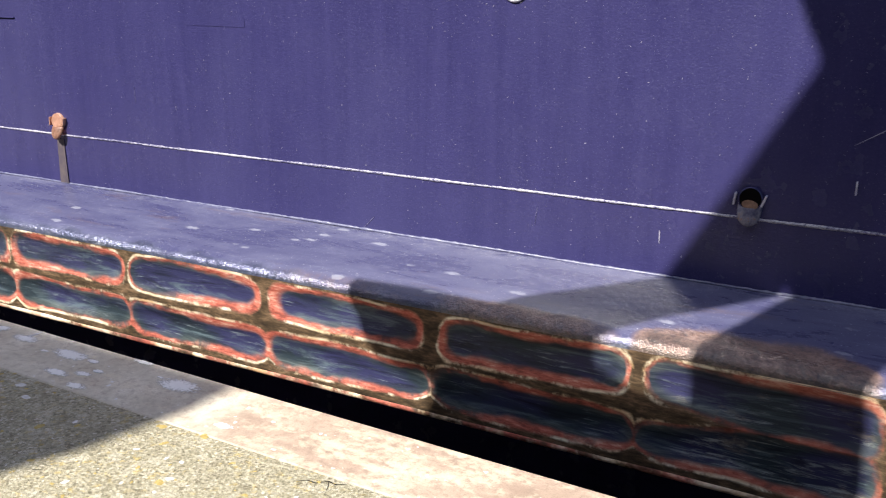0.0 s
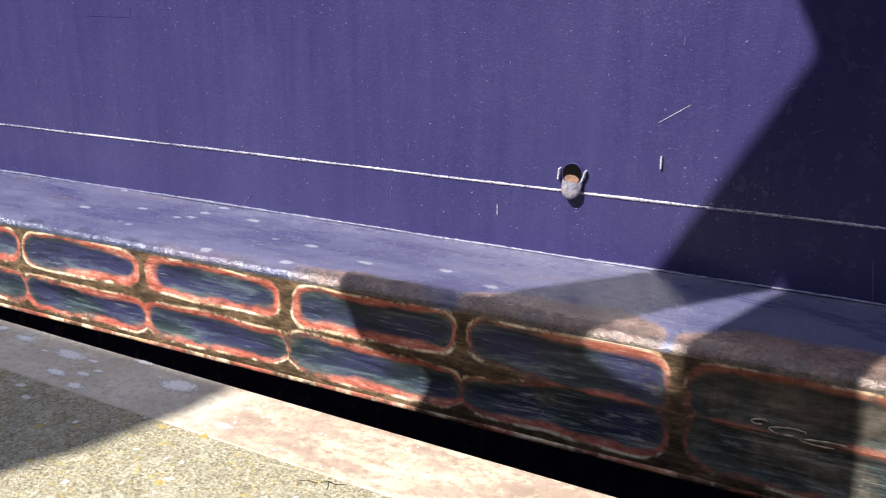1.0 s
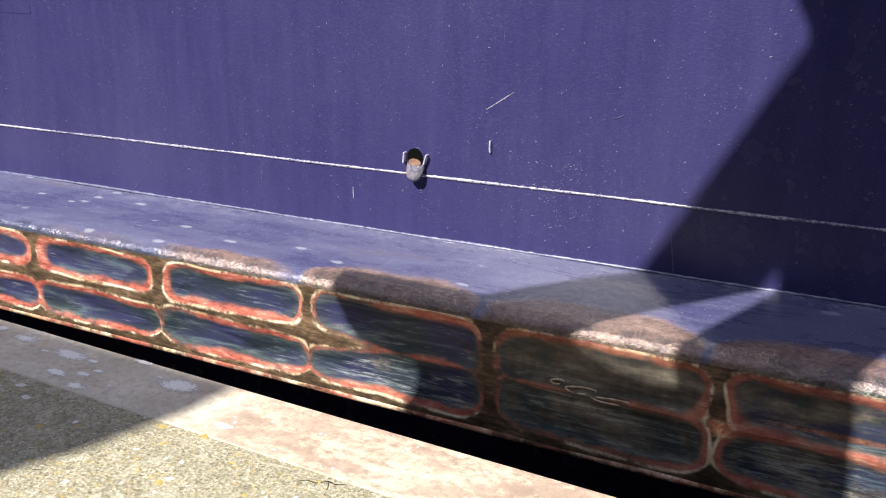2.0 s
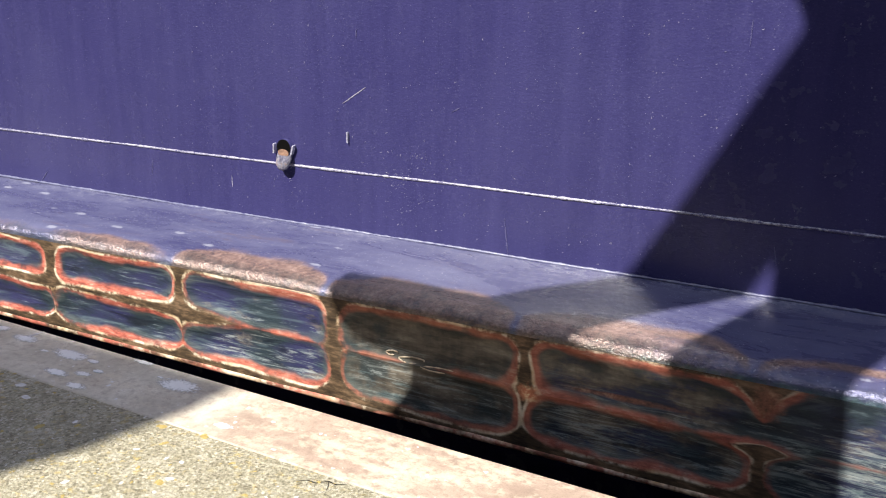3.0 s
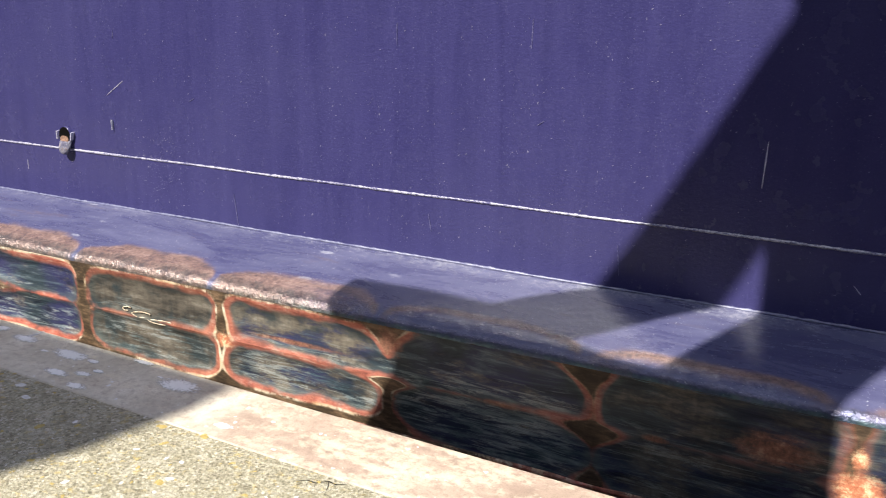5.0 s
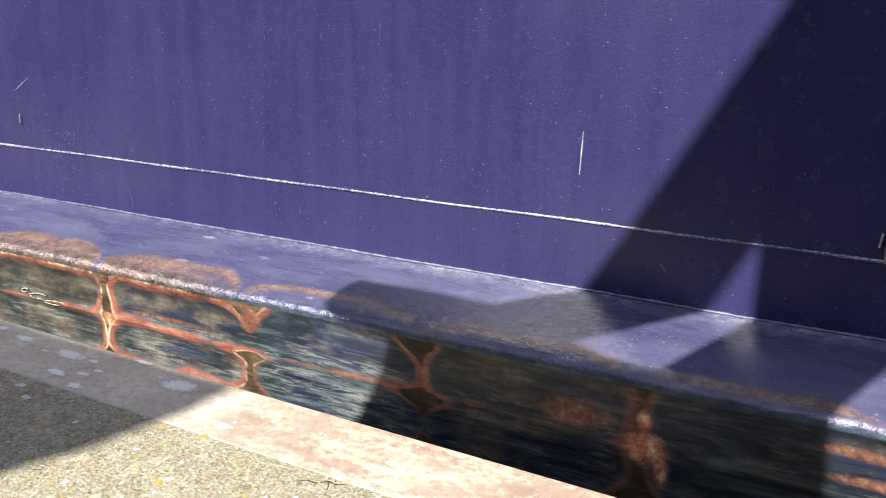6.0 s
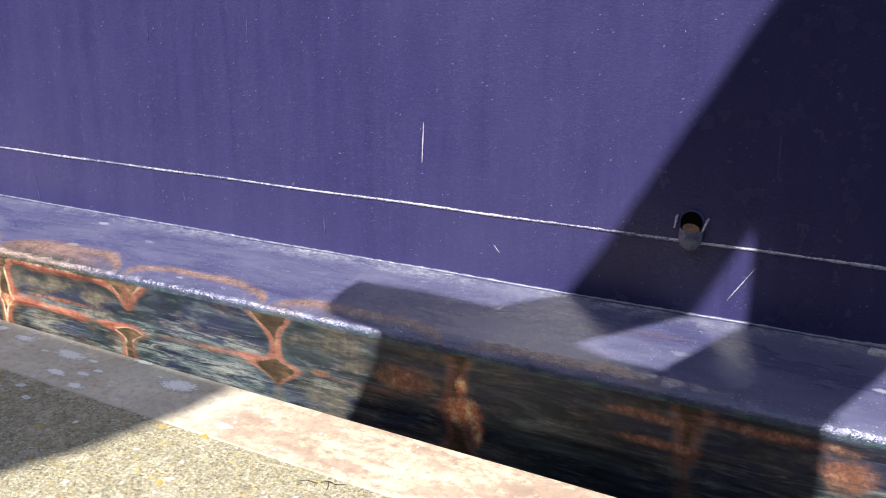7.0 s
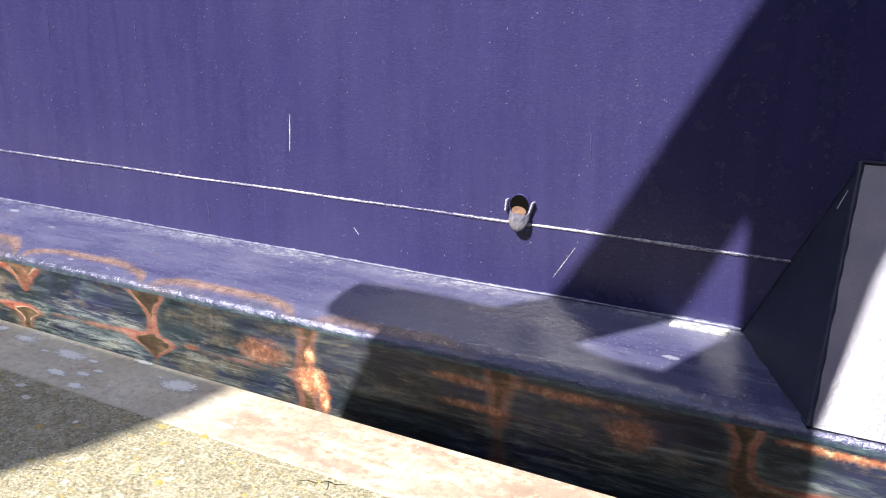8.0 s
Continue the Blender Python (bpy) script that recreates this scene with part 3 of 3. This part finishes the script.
def panels(strake):
    """The strake's face: one dished plate a bay and row, each reaching to the middle of its ribs."""
    ztop, zmid = 0.318, 0.107
    blotch = lambda v: max(max(0.0, 1.15 - ((v[0] - a) / p) ** 2 - ((v[2] - b) / q) ** 2) for a, b, p, q in BLOTCHES)
    stain = lambda v: max(max(0.0, 1.15 - ((v[0] - a) / p) ** 2 - ((v[2] - b) / q) ** 2) for a, b, p, q in PATCHES)
    def spread(table, v, other):
        k = (v[0] - RIB0) / RIB - 0.5
        i = math.floor(k)
        return table.get(i, other) + (table.get(i + 1, other) - table.get(i, other)) * smooth01(0.3, 0.7, k - i)
    for k in range(-8, 12):
        near = -6 < k < 7
        nx, nz = (84, 26) if near else (28, 9)
        for za, zb in ((zmid, ztop), (LOWER, zmid)):
            xs = [RIB0 + RIB * (k + i / nx) for i in range(nx + 1)]
            zs = [za + (zb - za) * j / nz for j in range(nz + 1)]
            place = lambda x: [(x, -DEEP + 0.018 * (1 - 0.7 * smooth01(1.2, 1.9, x)) * smooth01(0.318, 0.285, z) * smooth01(-0.012, 0.07, hollow(x, z)), z) for z in zs]
            at = {"rim": lambda v: hollow(v[0], v[2]), "wear": lambda v: spread(WEAR, v, 0.04), "smear": lambda v: spread(SMEAR, v, 0.1) * smooth01(0.26, 0.10, v[2]),
                  "blotch": blotch, "patch": stain, "ring": lambda v: spread(RINGS, v, 1.0)}
            ob = new("panel", grid(xs, place, PANEL, "panel", at))
            ob.parent = strake


def curls(strake):
    """Peeled curls of cream paint on the worn bays."""
    for cx, cz, a, b in ((0.20, 0.122, 0.055, 0.014), (0.32, 0.112, 0.075, 0.010), (0.11, 0.132, 0.025, 0.010)):
        bm = bmesh.new()
        rings = []
        for i in range(30):
            t = 2 * math.pi * i / 36
            c = Vector((cx + a * math.cos(t) * (1 + 0.15 * math.sin(3 * t)), -DEEP + 0.010, cz + b * math.sin(t + 0.4) - 0.05 * (cx - 0.2)))
            r = 0.0035 * (0.6 + 0.5 * math.sin(5 * t) ** 2)
            rings.append([bm.verts.new(c + Vector((0, -r * math.cos(k), r * math.sin(k)))) for k in [math.pi * j / 3 for j in range(6)]])
        for g, h in zip(rings, rings[1:]):
            for j in range(6):
                bm.faces.new((g[j - 1], g[j], h[j], h[j - 1]))
        part("paint_curl", bm, CREAM, strake, "peeled curl of cream paint", True)


def tube(r0, r1, length, wall, n=28, cut=0.0):
    """A pipe along -y from the hull, its open end cut back at the top by the slope cut."""
    bm = bmesh.new()
    rings = []
    for r, y, c in ((r0, 0.0, 0), (r1, -length, cut), (r1 - wall, -length, cut), (r0 - wall, 0.0, 0)):
        rings.append([bm.verts.new((r * math.cos(a), y + c * (r * math.sin(a) + r), r * math.sin(a))) for a in [2 * math.pi * i / n for i in range(n)]])
    for a, b in zip(rings, rings[1:]):
        for i in range(n):
            bm.faces.new((a[i - 1], a[i], b[i], b[i - 1]))
    return bm


def scuppers(ship):
    """Drain spouts: a flat mouth disc, a rounded shell below it that leads out and down, and a lug on either side."""
    for x, z, kind in ((-4.50, 0.765, "rusty"), (-0.768, 0.764, "blue"), (3.876, 0.764, "blue")):
        mat = RUSTY if kind == "rusty" else PIPE
        label = "rust-covered drain spout" if kind == "rusty" else "drain spout with scuffed paint and rust"
        sp = part("scupper", tube(0.047, 0.043, 0.020, 0.004), PAINT if kind == "blue" else mat, ship, label, True)
        sp.location = (x, wav(x, z) + 0.004, z + 0.026)
        bm = bmesh.new()
        n, rows = 20, 12
        vs = []
        for i in range(rows):
            t = i / (rows - 1)
            r = 0.044 * max(0.02, 1 - t ** 3.2) ** 0.5
            y0, z0 = -0.014 - 0.020 * math.sin(2.0 * t), -0.017 - 0.080 * t
            span = math.pi * (1.05 - 0.15 * t)
            for j in range(n + 1):
                a = -math.pi / 2 - span / 2 + span * j / n
                vs.append(bm.verts.new((r * math.cos(a), y0 + 0.55 * r * (math.sin(a) + 0.35), z0 + 0.28 * r * math.sin(a))))
        for i in range(rows - 1):
            for j in range(n):
                p = i * (n + 1) + j
                bm.faces.new((vs[p], vs[p + 1], vs[p + n + 2], vs[p + n + 1]))
        bmesh.ops.solidify(bm, geom=bm.faces[:], thickness=0.005)
        part("spout", bm, mat, sp, smooth=True)
        # flat disc on the plating; its black stands in for the hole's shade
        bore = part("bore", tube(0.040, 0.040, 0.004, 0.0395), BORE_SHADE if kind == "blue" else mat, sp)
        bore.location = (0, -0.017, 0.004)
        if kind == "blue":
            bed = part("bed", slab([(0.030 * math.cos(a), 0.017 * math.sin(a)) for a in [2 * math.pi * i / 20 for i in range(20)]], -0.003, 0.0), BED, sp, "rusty bed of the spout")
            bed.location, bed.rotation_euler = (0.001, -0.023, -0.018), (-0.2, 0.1, 0)
        for s in (-1, 1):
            lug = part("lug", box(-0.0032, 0.0032, -0.024, 0.0, -0.023, 0.023, 0.0012), SCRATCH if kind == "blue" else mat, sp, "pale scuffed lug")
            lug.location, lug.rotation_euler = (-0.057 if s < 0 else 0.049, 0, 0.0), (0.1, 0.14 if s < 0 else 0.34, 0)
        if kind == "rusty":
            bm = slab([(-0.03, -0.10), (0.024, -0.10), (0.028, -0.346), (-0.037, -0.346)], -0.0075, -0.0055)
            part("rust_run", bm, DRIP, sp, "brown rust run below the spout")


def fairing(ship):
    """The sloped casing that rises from the strake to the plating, closed by a triangular end plate."""
    a, b, c = (4.74, -0.001, INNER - 0.01), (5.057, -DEEP + 0.012, OUTER + 0.006), (5.063, -0.001, 1.077)
    f = new("fairing")
    f.parent = ship
    tagged(f, "glossy sloped casing above the strake")
    bm = bmesh.new()
    va, vb, vc = (bm.verts.new(v) for v in (a, b, c))
    ins = bm.verts.new((5.2, 0.0, INNER - 0.02))
    for q in ((va, vb, vc), (va, vc, ins), (va, ins, vb), (vb, ins, vc)):
        bm.faces.new(q)
    part("end_plate", bm, SHADED_BLUE, f)
    xs = [5.06 + 0.05 * i for i in range(60)] + [FORE]
    nz = 14
    pts = lambda x: [(x, b[1] * (1 - j / nz), b[2] + (c[2] - b[2]) * j / nz + 0.003 * noise.noise(Vector((x * 2, j * 0.3, 0)))) for j in range(nz + 1)]
    bm = bmesh.new()
    p, q, n = Vector((5.038, -0.029, 0.986)), Vector((5.012, -0.035, 0.924)), Vector((-0.753, -0.541, 0.376)) * 0.002
    wd = (q - p).cross(n).normalized() * 0.0035
    bm.faces.new([bm.verts.new(v + n) for v in (p - wd * 0.5, p + wd, q + wd * 0.6, q - wd)])
    part("scratch", bm, SCRATCH, f, "pale bare-metal scratch")
    part("filler_patch", box(4.50, 4.71, -0.060, 0.0, INNER - 0.03, INNER + 0.001, 0.004), FILLER, f, "pale patch of filler at the toe")
    part_ob = new("casing_plate", grid(xs, pts, SHINY, "casing_plate"))
    part_ob.parent = f
    for name, p, q, r in (("corner_weld", b, c, 0.011), ("toe_weld", a, b, 0.008), ("plating_weld", a, c, 0.006), ("top_weld", c, (FORE, 0.0, c[2]), 0.008)):
        bm = bmesh.new()
        p, q = Vector(p), Vector(q)
        n = 50
        side = (q - p).normalized()
        u = side.orthogonal().normalized()
        w = side.cross(u)
        rings = []
        for i in range(n + 1):
            m = p.lerp(q, i / n)
            rr = r * (0.8 + 0.5 * noise.noise(m * 17))
            rings.append([bm.verts.new(m + rr * (u * math.cos(t) + w * math.sin(t))) for t in [math.pi * j / 4 for j in range(8)]])
        for g, h in zip(rings, rings[1:]):
            for j in range(8):
                bm.faces.new((g[j - 1], g[j], h[j], h[j - 1]))
        part(name, bm, SHADED_BLUE, f, smooth=True)


def scratch(ship, x0, z0, x1, z1, wide):
    wide *= 0.7
    y = wav((x0 + x1) / 2, (z0 + z1) / 2) - 0.0022
    n = 7
    rng = random.Random(int(x0 * 100))
    bm = bmesh.new()
    dx, dz = x1 - x0, z1 - z0
    l = math.hypot(dx, dz)
    px, pz = -dz / l, dx / l
    low, high = [], []
    for i in range(n + 1):
        t = i / n
        h = wide * (0.35 + 0.65 * math.sin(math.pi * min(0.95, max(0.05, t)))) * rng.uniform(0.6, 1.2) / 2
        low.append((x0 + dx * t - px * h, z0 + dz * t - pz * h))
        high.append((x0 + dx * t + px * h, z0 + dz * t + pz * h))
    return part("scratch", slab(low + high[::-1], y, y + 0.0015), SCRATCH if wide > 0.0021 else FAINT, ship, "pale bare-metal scratch" if wide > 0.0021 else "faint scratch in the paint")


def marks(ship):
    for s in ((-1.10, 0.628, -1.099, 0.575, 0.004), (2.764, 1.062, 2.756, 0.897, 0.006), (4.109, 0.657, 4.018, 0.519, 0.0035),
              (4.146, 1.126, 4.150, 0.992, 0.0015), (0.352, 0.60, 0.371, 0.45, 0.0028), (1.418, 0.64, 1.432, 0.565, 0.0028), (-0.439, 1.019, -0.317, 1.097, 0.0031), (-0.36, 1.34, -0.362, 1.30, 0.002),
              (3.09, 0.595, 3.115, 0.566, 0.004), (-2.427, 0.514, -2.485, 0.455, 0.003), (1.872, 1.45, 1.868, 1.34, 0.0025), (1.272, 1.42, 1.27, 1.33, 0.002), (2.25, 0.62, 2.26, 0.50, 0.002),
              (-1.62, 0.66, -1.63, 0.58, 0.002), (-3.9, 1.02, -3.895, 0.93, 0.002), (0.1, 1.02, 0.14, 1.04, 0.002), (1.9, 1.05, 1.93, 1.07, 0.002)):
        scratch(ship, *s)
    part("pin", box(-0.4180, -0.4125, wav(-0.415, 0.87) - 0.012, 0.0, 0.846, 0.897, 0.002), SCRATCH, ship, "bare steel pin stub")
    chips(ship)
    # raised strip in place of a dent, handle bar and ring welds high on the plating
    bm = box(-3.80, -3.14, wav(-3.4, 1.36) - 0.0016, 0.01, 1.335, 1.385, 0.0015)
    part("doubler_strip", bm, PAINT, ship, "raised strip standing in for a shallow dent")
    part("bar_stub", box(-4.99, -4.775, wav(-4.8, 1.34) - 0.008, 0.01, 1.336, 1.345, 0.003), PAINT, ship)
    for x in (-2.80, -1.745):
        bm = bmesh.new()
        rings = []
        for i in range(28):
            a = 2 * math.pi * i / 28
            c = Vector((x + 0.055 * math.cos(a), wav(x, 1.53) - 0.002, 1.535 + 0.055 * math.sin(a)))
            o = Vector((math.cos(a), 0, math.sin(a)))
            rings.append([bm.verts.new(c + 0.007 * (o * math.cos(t) + Vector((0, math.sin(t), 0)))) for t in [math.pi * j / 3 for j in range(6)]])
        for i in range(28):
            for j in range(6):
                bm.faces.new((rings[i - 1][j - 1], rings[i - 1][j], rings[i][j], rings[i][j - 1]))
        part("ring_weld", bm, WELD, ship, smooth=True)


def chips(ship):
    """Small pale chips and nicks in the paint, thicker in a few places."""
    rng = random.Random(11)
    spots = [(rng.uniform(-5.3, 5.0), rng.uniform(0.47, 1.75), 1) for _ in range(3800)]
    for cx, cz, sx, sz, n in ((-4.8, 1.25, 0.12, 0.08, 50), (-3.0, 1.43, 0.14, 0.05, 40), (-1.9, 1.41, 0.14, 0.06, 60), (-0.12, 0.68, 0.10, 0.10, 90), (-0.12, 0.68, 0.10, 0.09, 150), (-0.78, 0.66, 0.06, 0.03, 30), (3.88, 0.67, 0.07, 0.03, 30),
                              (-2.2, 1.0, 0.3, 0.3, 60), (-0.9, 1.2, 0.5, 0.25, 90), (0.9, 1.1, 0.6, 0.3, 130), (2.6, 1.1, 0.8, 0.3, 130), (0.6, 0.54, 0.9, 0.05, 60)):
        spots += [(rng.gauss(cx, sx), rng.gauss(cz, sz), 1.25 if n == 90 and cz < 0.7 else 1.0) for _ in range(n)]
    bm = bmesh.new()
    for x, z, k in spots:
        if z < 0.46 or z > 2.0:
            continue
        big = rng.random() ** 5
        l, w = k * (0.0011 + 0.0045 * big), k * (0.0007 + 0.0008 * big)
        a = rng.choice((0.45, 0.5, 1.57, rng.uniform(0, 3.1)))
        y = wav(x, z) - 0.0012
        c, s = math.cos(a), math.sin(a)
        vs = [bm.verts.new((x + c * p * l - s * q * w, y - h, z + s * p * l + c * q * w)) for p, q, h in ((-1, 0, 0), (0.1, -1, 0.0006), (1, 0.2, 0), (-0.2, 1, 0.0006))]
        bm.faces.new(vs)
    tagged(part("chipped_paint", bm, CHIP, ship), "scattered pale chips in the paint", kind="stuff")


FERRY = ferry_thing()
ground_setting()

# lichen on the quay
for i, (x, y, rx, ry, k) in enumerate(((-3.68, 2.49, 0.085, 0.035, 0.10), (-3.35, 2.47, 0.12, 0.045, 0.22), (-3.24, 2.315, 0.075, 0.03, 0.16), (-3.06, 2.265, 0.06, 0.028, 0.3),
        (-2.71, 2.482, 0.12, 0.055, 0.25), (-2.306, 2.31, 0.05, 0.022, 0.06), (-3.20, 2.47, 0.04, 0.018, 0.08), (-3.01, 2.575, 0.07, 0.018, 0.1), (-3.88, 2.52, 0.05, 0.03, 0.1),
        (-3.13, 2.36, 0.05, 0.022, 0.15), (-3.10, 2.41, 0.035, 0.016, 0.1), (-3.48, 2.44, 0.03, 0.012, 0.1), (-2.83, 2.50, 0.02, 0.009, 0.1))):
    patch("lichen", x, y, rx * 1.15, ry * 1.15, k, LACE, "pale crusty lichen patch on the coping", i)


def spots(name, material, label, seed, count, y0, y1, r0, r1):
    """Many small ragged spots on the quay, in one mesh."""
    rng = random.Random(seed)
    bm = bmesh.new()
    for _ in range(count):
        x, y, r = rng.uniform(-4.5, 0.6), rng.uniform(y0, y1), r0 + (r1 - r0) * rng.random() ** 3
        ring = []
        ph = rng.uniform(0, 6)
        for i in range(11):
            a = 2 * math.pi * i / 11
            k = r * (1 + 0.25 * math.sin(2 * a + ph) + rng.uniform(-0.3, 0.3))
            ring.append(bm.verts.new((x + k * math.cos(a), y + k * math.sin(a), 0.0008)))
        mid = bm.verts.new((x, y, 0.0025))
        for i in range(11):
            bm.faces.new((mid, ring[i - 1], ring[i]))
    tagged(part(name, bm, material, smooth=True), label, "lichen", kind="stuff")


spots("yellow_lichen", YELLOW, "small ochre lichen spots on the concrete", 5, 420, 1.3, 2.22, 0.003, 0.019)
spots("pale_lichen", LICHEN, "small pale lichen spots on the quay", 6, 300, 1.3, 2.22, 0.003, 0.022)
spots("pale_lichen", LICHEN, "small pale lichen spots on the coping", 8, 160, 2.24, 2.56, 0.002, 0.010)


def crack():
    rng = random.Random(3)
    bm = bmesh.new()
    for pts in (((-1.835, 2.135), (-1.80, 2.165), (-1.765, 2.165), (-1.735, 2.195), (-1.70, 2.19), (-1.672, 2.215)), ((-1.735, 2.195), (-1.715, 2.165), (-1.705, 2.14)), ((-2.63, 1.745), (-2.612, 1.752), (-2.60, 1.765))):
        w = [0.0015] + [rng.uniform(0.0022, 0.0045) for _ in pts[2:]] + [0.001]
        a = [bm.verts.new((x, y - k, 0.0012)) for (x, y), k in zip(pts, w)]
        b = [bm.verts.new((x, y + k, 0.0012)) for (x, y), k in zip(pts, w)]
        for i in range(len(pts) - 1):
            bm.faces.new((a[i], a[i + 1], b[i + 1], b[i]))
    tagged(part("crack", bm, CRACK), "fine dark crack in the concrete", "crack", kind="stuff")


crack()

patch("lichen", -3.685, 2.545, 0.007, 0.045, 0.15, LICHEN, "thin white run beside a lichen patch on the coping", 91)

# ---- added casters, out of view, for shade on ship and quay ----
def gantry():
    """Unseen steel plates behind the viewer, added and outlined to throw the ship's shade."""
    g = new("shade_caster")
    tagged(g, "unseen grey plates added to cast shade on ferry and quay", "gantry")
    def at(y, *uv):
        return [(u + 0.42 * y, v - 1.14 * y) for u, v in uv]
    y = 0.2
    # upright, reaching limb and raking panel follow the outline of the shade
    part("mast", slab(at(y, (-1.85, 0.0 + 1.14 * y), (-1.60, 0.0 + 1.14 * y), (-1.60, 3.06), (-1.52, 3.12), (-1.535, 3.65), (-1.572, 4.25), (-1.572, 5.9), (-2.24, 5.9), (-2.20, 5.66), (-2.145, 5.525), (-2.095, 5.43), (-2.06, 5.34), (-2.075, 4.56), (-2.078, 3.66), (-2.03, 3.04), (-1.85, 3.04)), y - 0.06, y), CASTER_GREY, g)
    part("arm", slab(at(y, (-2.03, 3.04), (-2.03, 3.62), (-2.27, 3.63), (-2.46, 3.70), (-2.88, 3.87), (-3.2, 3.88), (-3.50, 3.85), (-3.47, 3.72), (-3.425, 3.61), (-3.36, 3.54), (-3.25, 3.515), (-3.10, 3.505), (-3.07, 3.45), (-3.09, 3.33), (-3.17, 3.17), (-3.23, 3.04)), y - 0.05, y - 0.002), CASTER_GREY, g)
    part("side_panel", slab(at(y, (-2.88, 3.868), (-2.46, 3.70), (-2.31, 4.12), (-2.20, 4.34), (-2.14, 4.46), (-2.08, 4.575), (-2.06, 5.0), (-2.05, 5.33), (-2.155, 5.15), (-2.295, 4.90), (-2.42, 4.68), (-2.57, 4.42), (-2.80, 4.05)), y - 0.045, y - 0.004), CASTER_GREY, g)
    # unseen screen on posts, farther back, added to shade the quay's left end
    y = -5.0
    part("walkway_screen", slab(at(y, (-5.75, 0.75), (-3.37, 0.75), (-3.43, 2.30), (-3.52, 2.76), (-3.60, 2.99), (-5.75, 2.99)), y - 0.06, y), CASTER_GREY, g)
    for u in (-5.6, -3.6):
        x = u + 0.42 * y
        part("post", box(x - 0.06, x + 0.06, y - 0.19, y - 0.062, -0.004, 8.2, 0.008), CASTER_GREY, g)
    # unseen wall added to cut bounce and low sky light on the hull
    y = -0.6
    w = part("shelter_wall", box(-1.45 + 0.42 * y, 7.0, y - 0.2, y, -0.02, 2.85 - 1.14 * y, 0.01), BLOCKER_GREY)
    tagged(w, "unseen dark wall added to cut bounce light on the hull", "wall", kind="structure")


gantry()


def sky_blocker():
    """Long unseen shed closing the place behind the viewer, added to block low sky."""
    t = new("low_sky_blocker")
    tagged(t, "long unseen dark block added to keep low sky off the hull", "shed")
    part("wall", box(-120, 120, -24, -12, -0.004, 14.0), BLOCKER_GREY, t)
    part("roof", box(-121, 121, -25, -11.5, 14.0, 14.4, 0.05), STEEL, t)


sky_blocker()


def motions():
    rows = ((0.0, 0.000, 3.532, 0.015, 1.43), (0.5, -0.356, 3.510, 0.032, 1.63), (1.0, -0.683, 3.479, 0.045, 1.71), (1.5, -1.037, 3.446, 0.052, 1.67),
            (3.0, -2.066, 3.370, 0.032, 1.56), (3.5, -2.426, 3.346, 0.020, 1.53), (4.0, -2.759, 3.321, 0.008, 1.63), (4.5, -3.116, 3.292, -0.004, 1.76),
            (6.0, -4.115, 3.221, -0.028, 1.63), (6.5, -4.466, 3.193, -0.036, 1.67), (7.0, -4.785, 3.172, -0.041, 1.57), (7.5, -5.124, 3.153, -0.045, 1.42),
            (8.0, -5.441, 3.138, -0.051, 1.33))
    walk(FERRY, [(t, pose(x, y, z, 0, 0, yaw)) for t, x, y, z, yaw in rows])


motions()
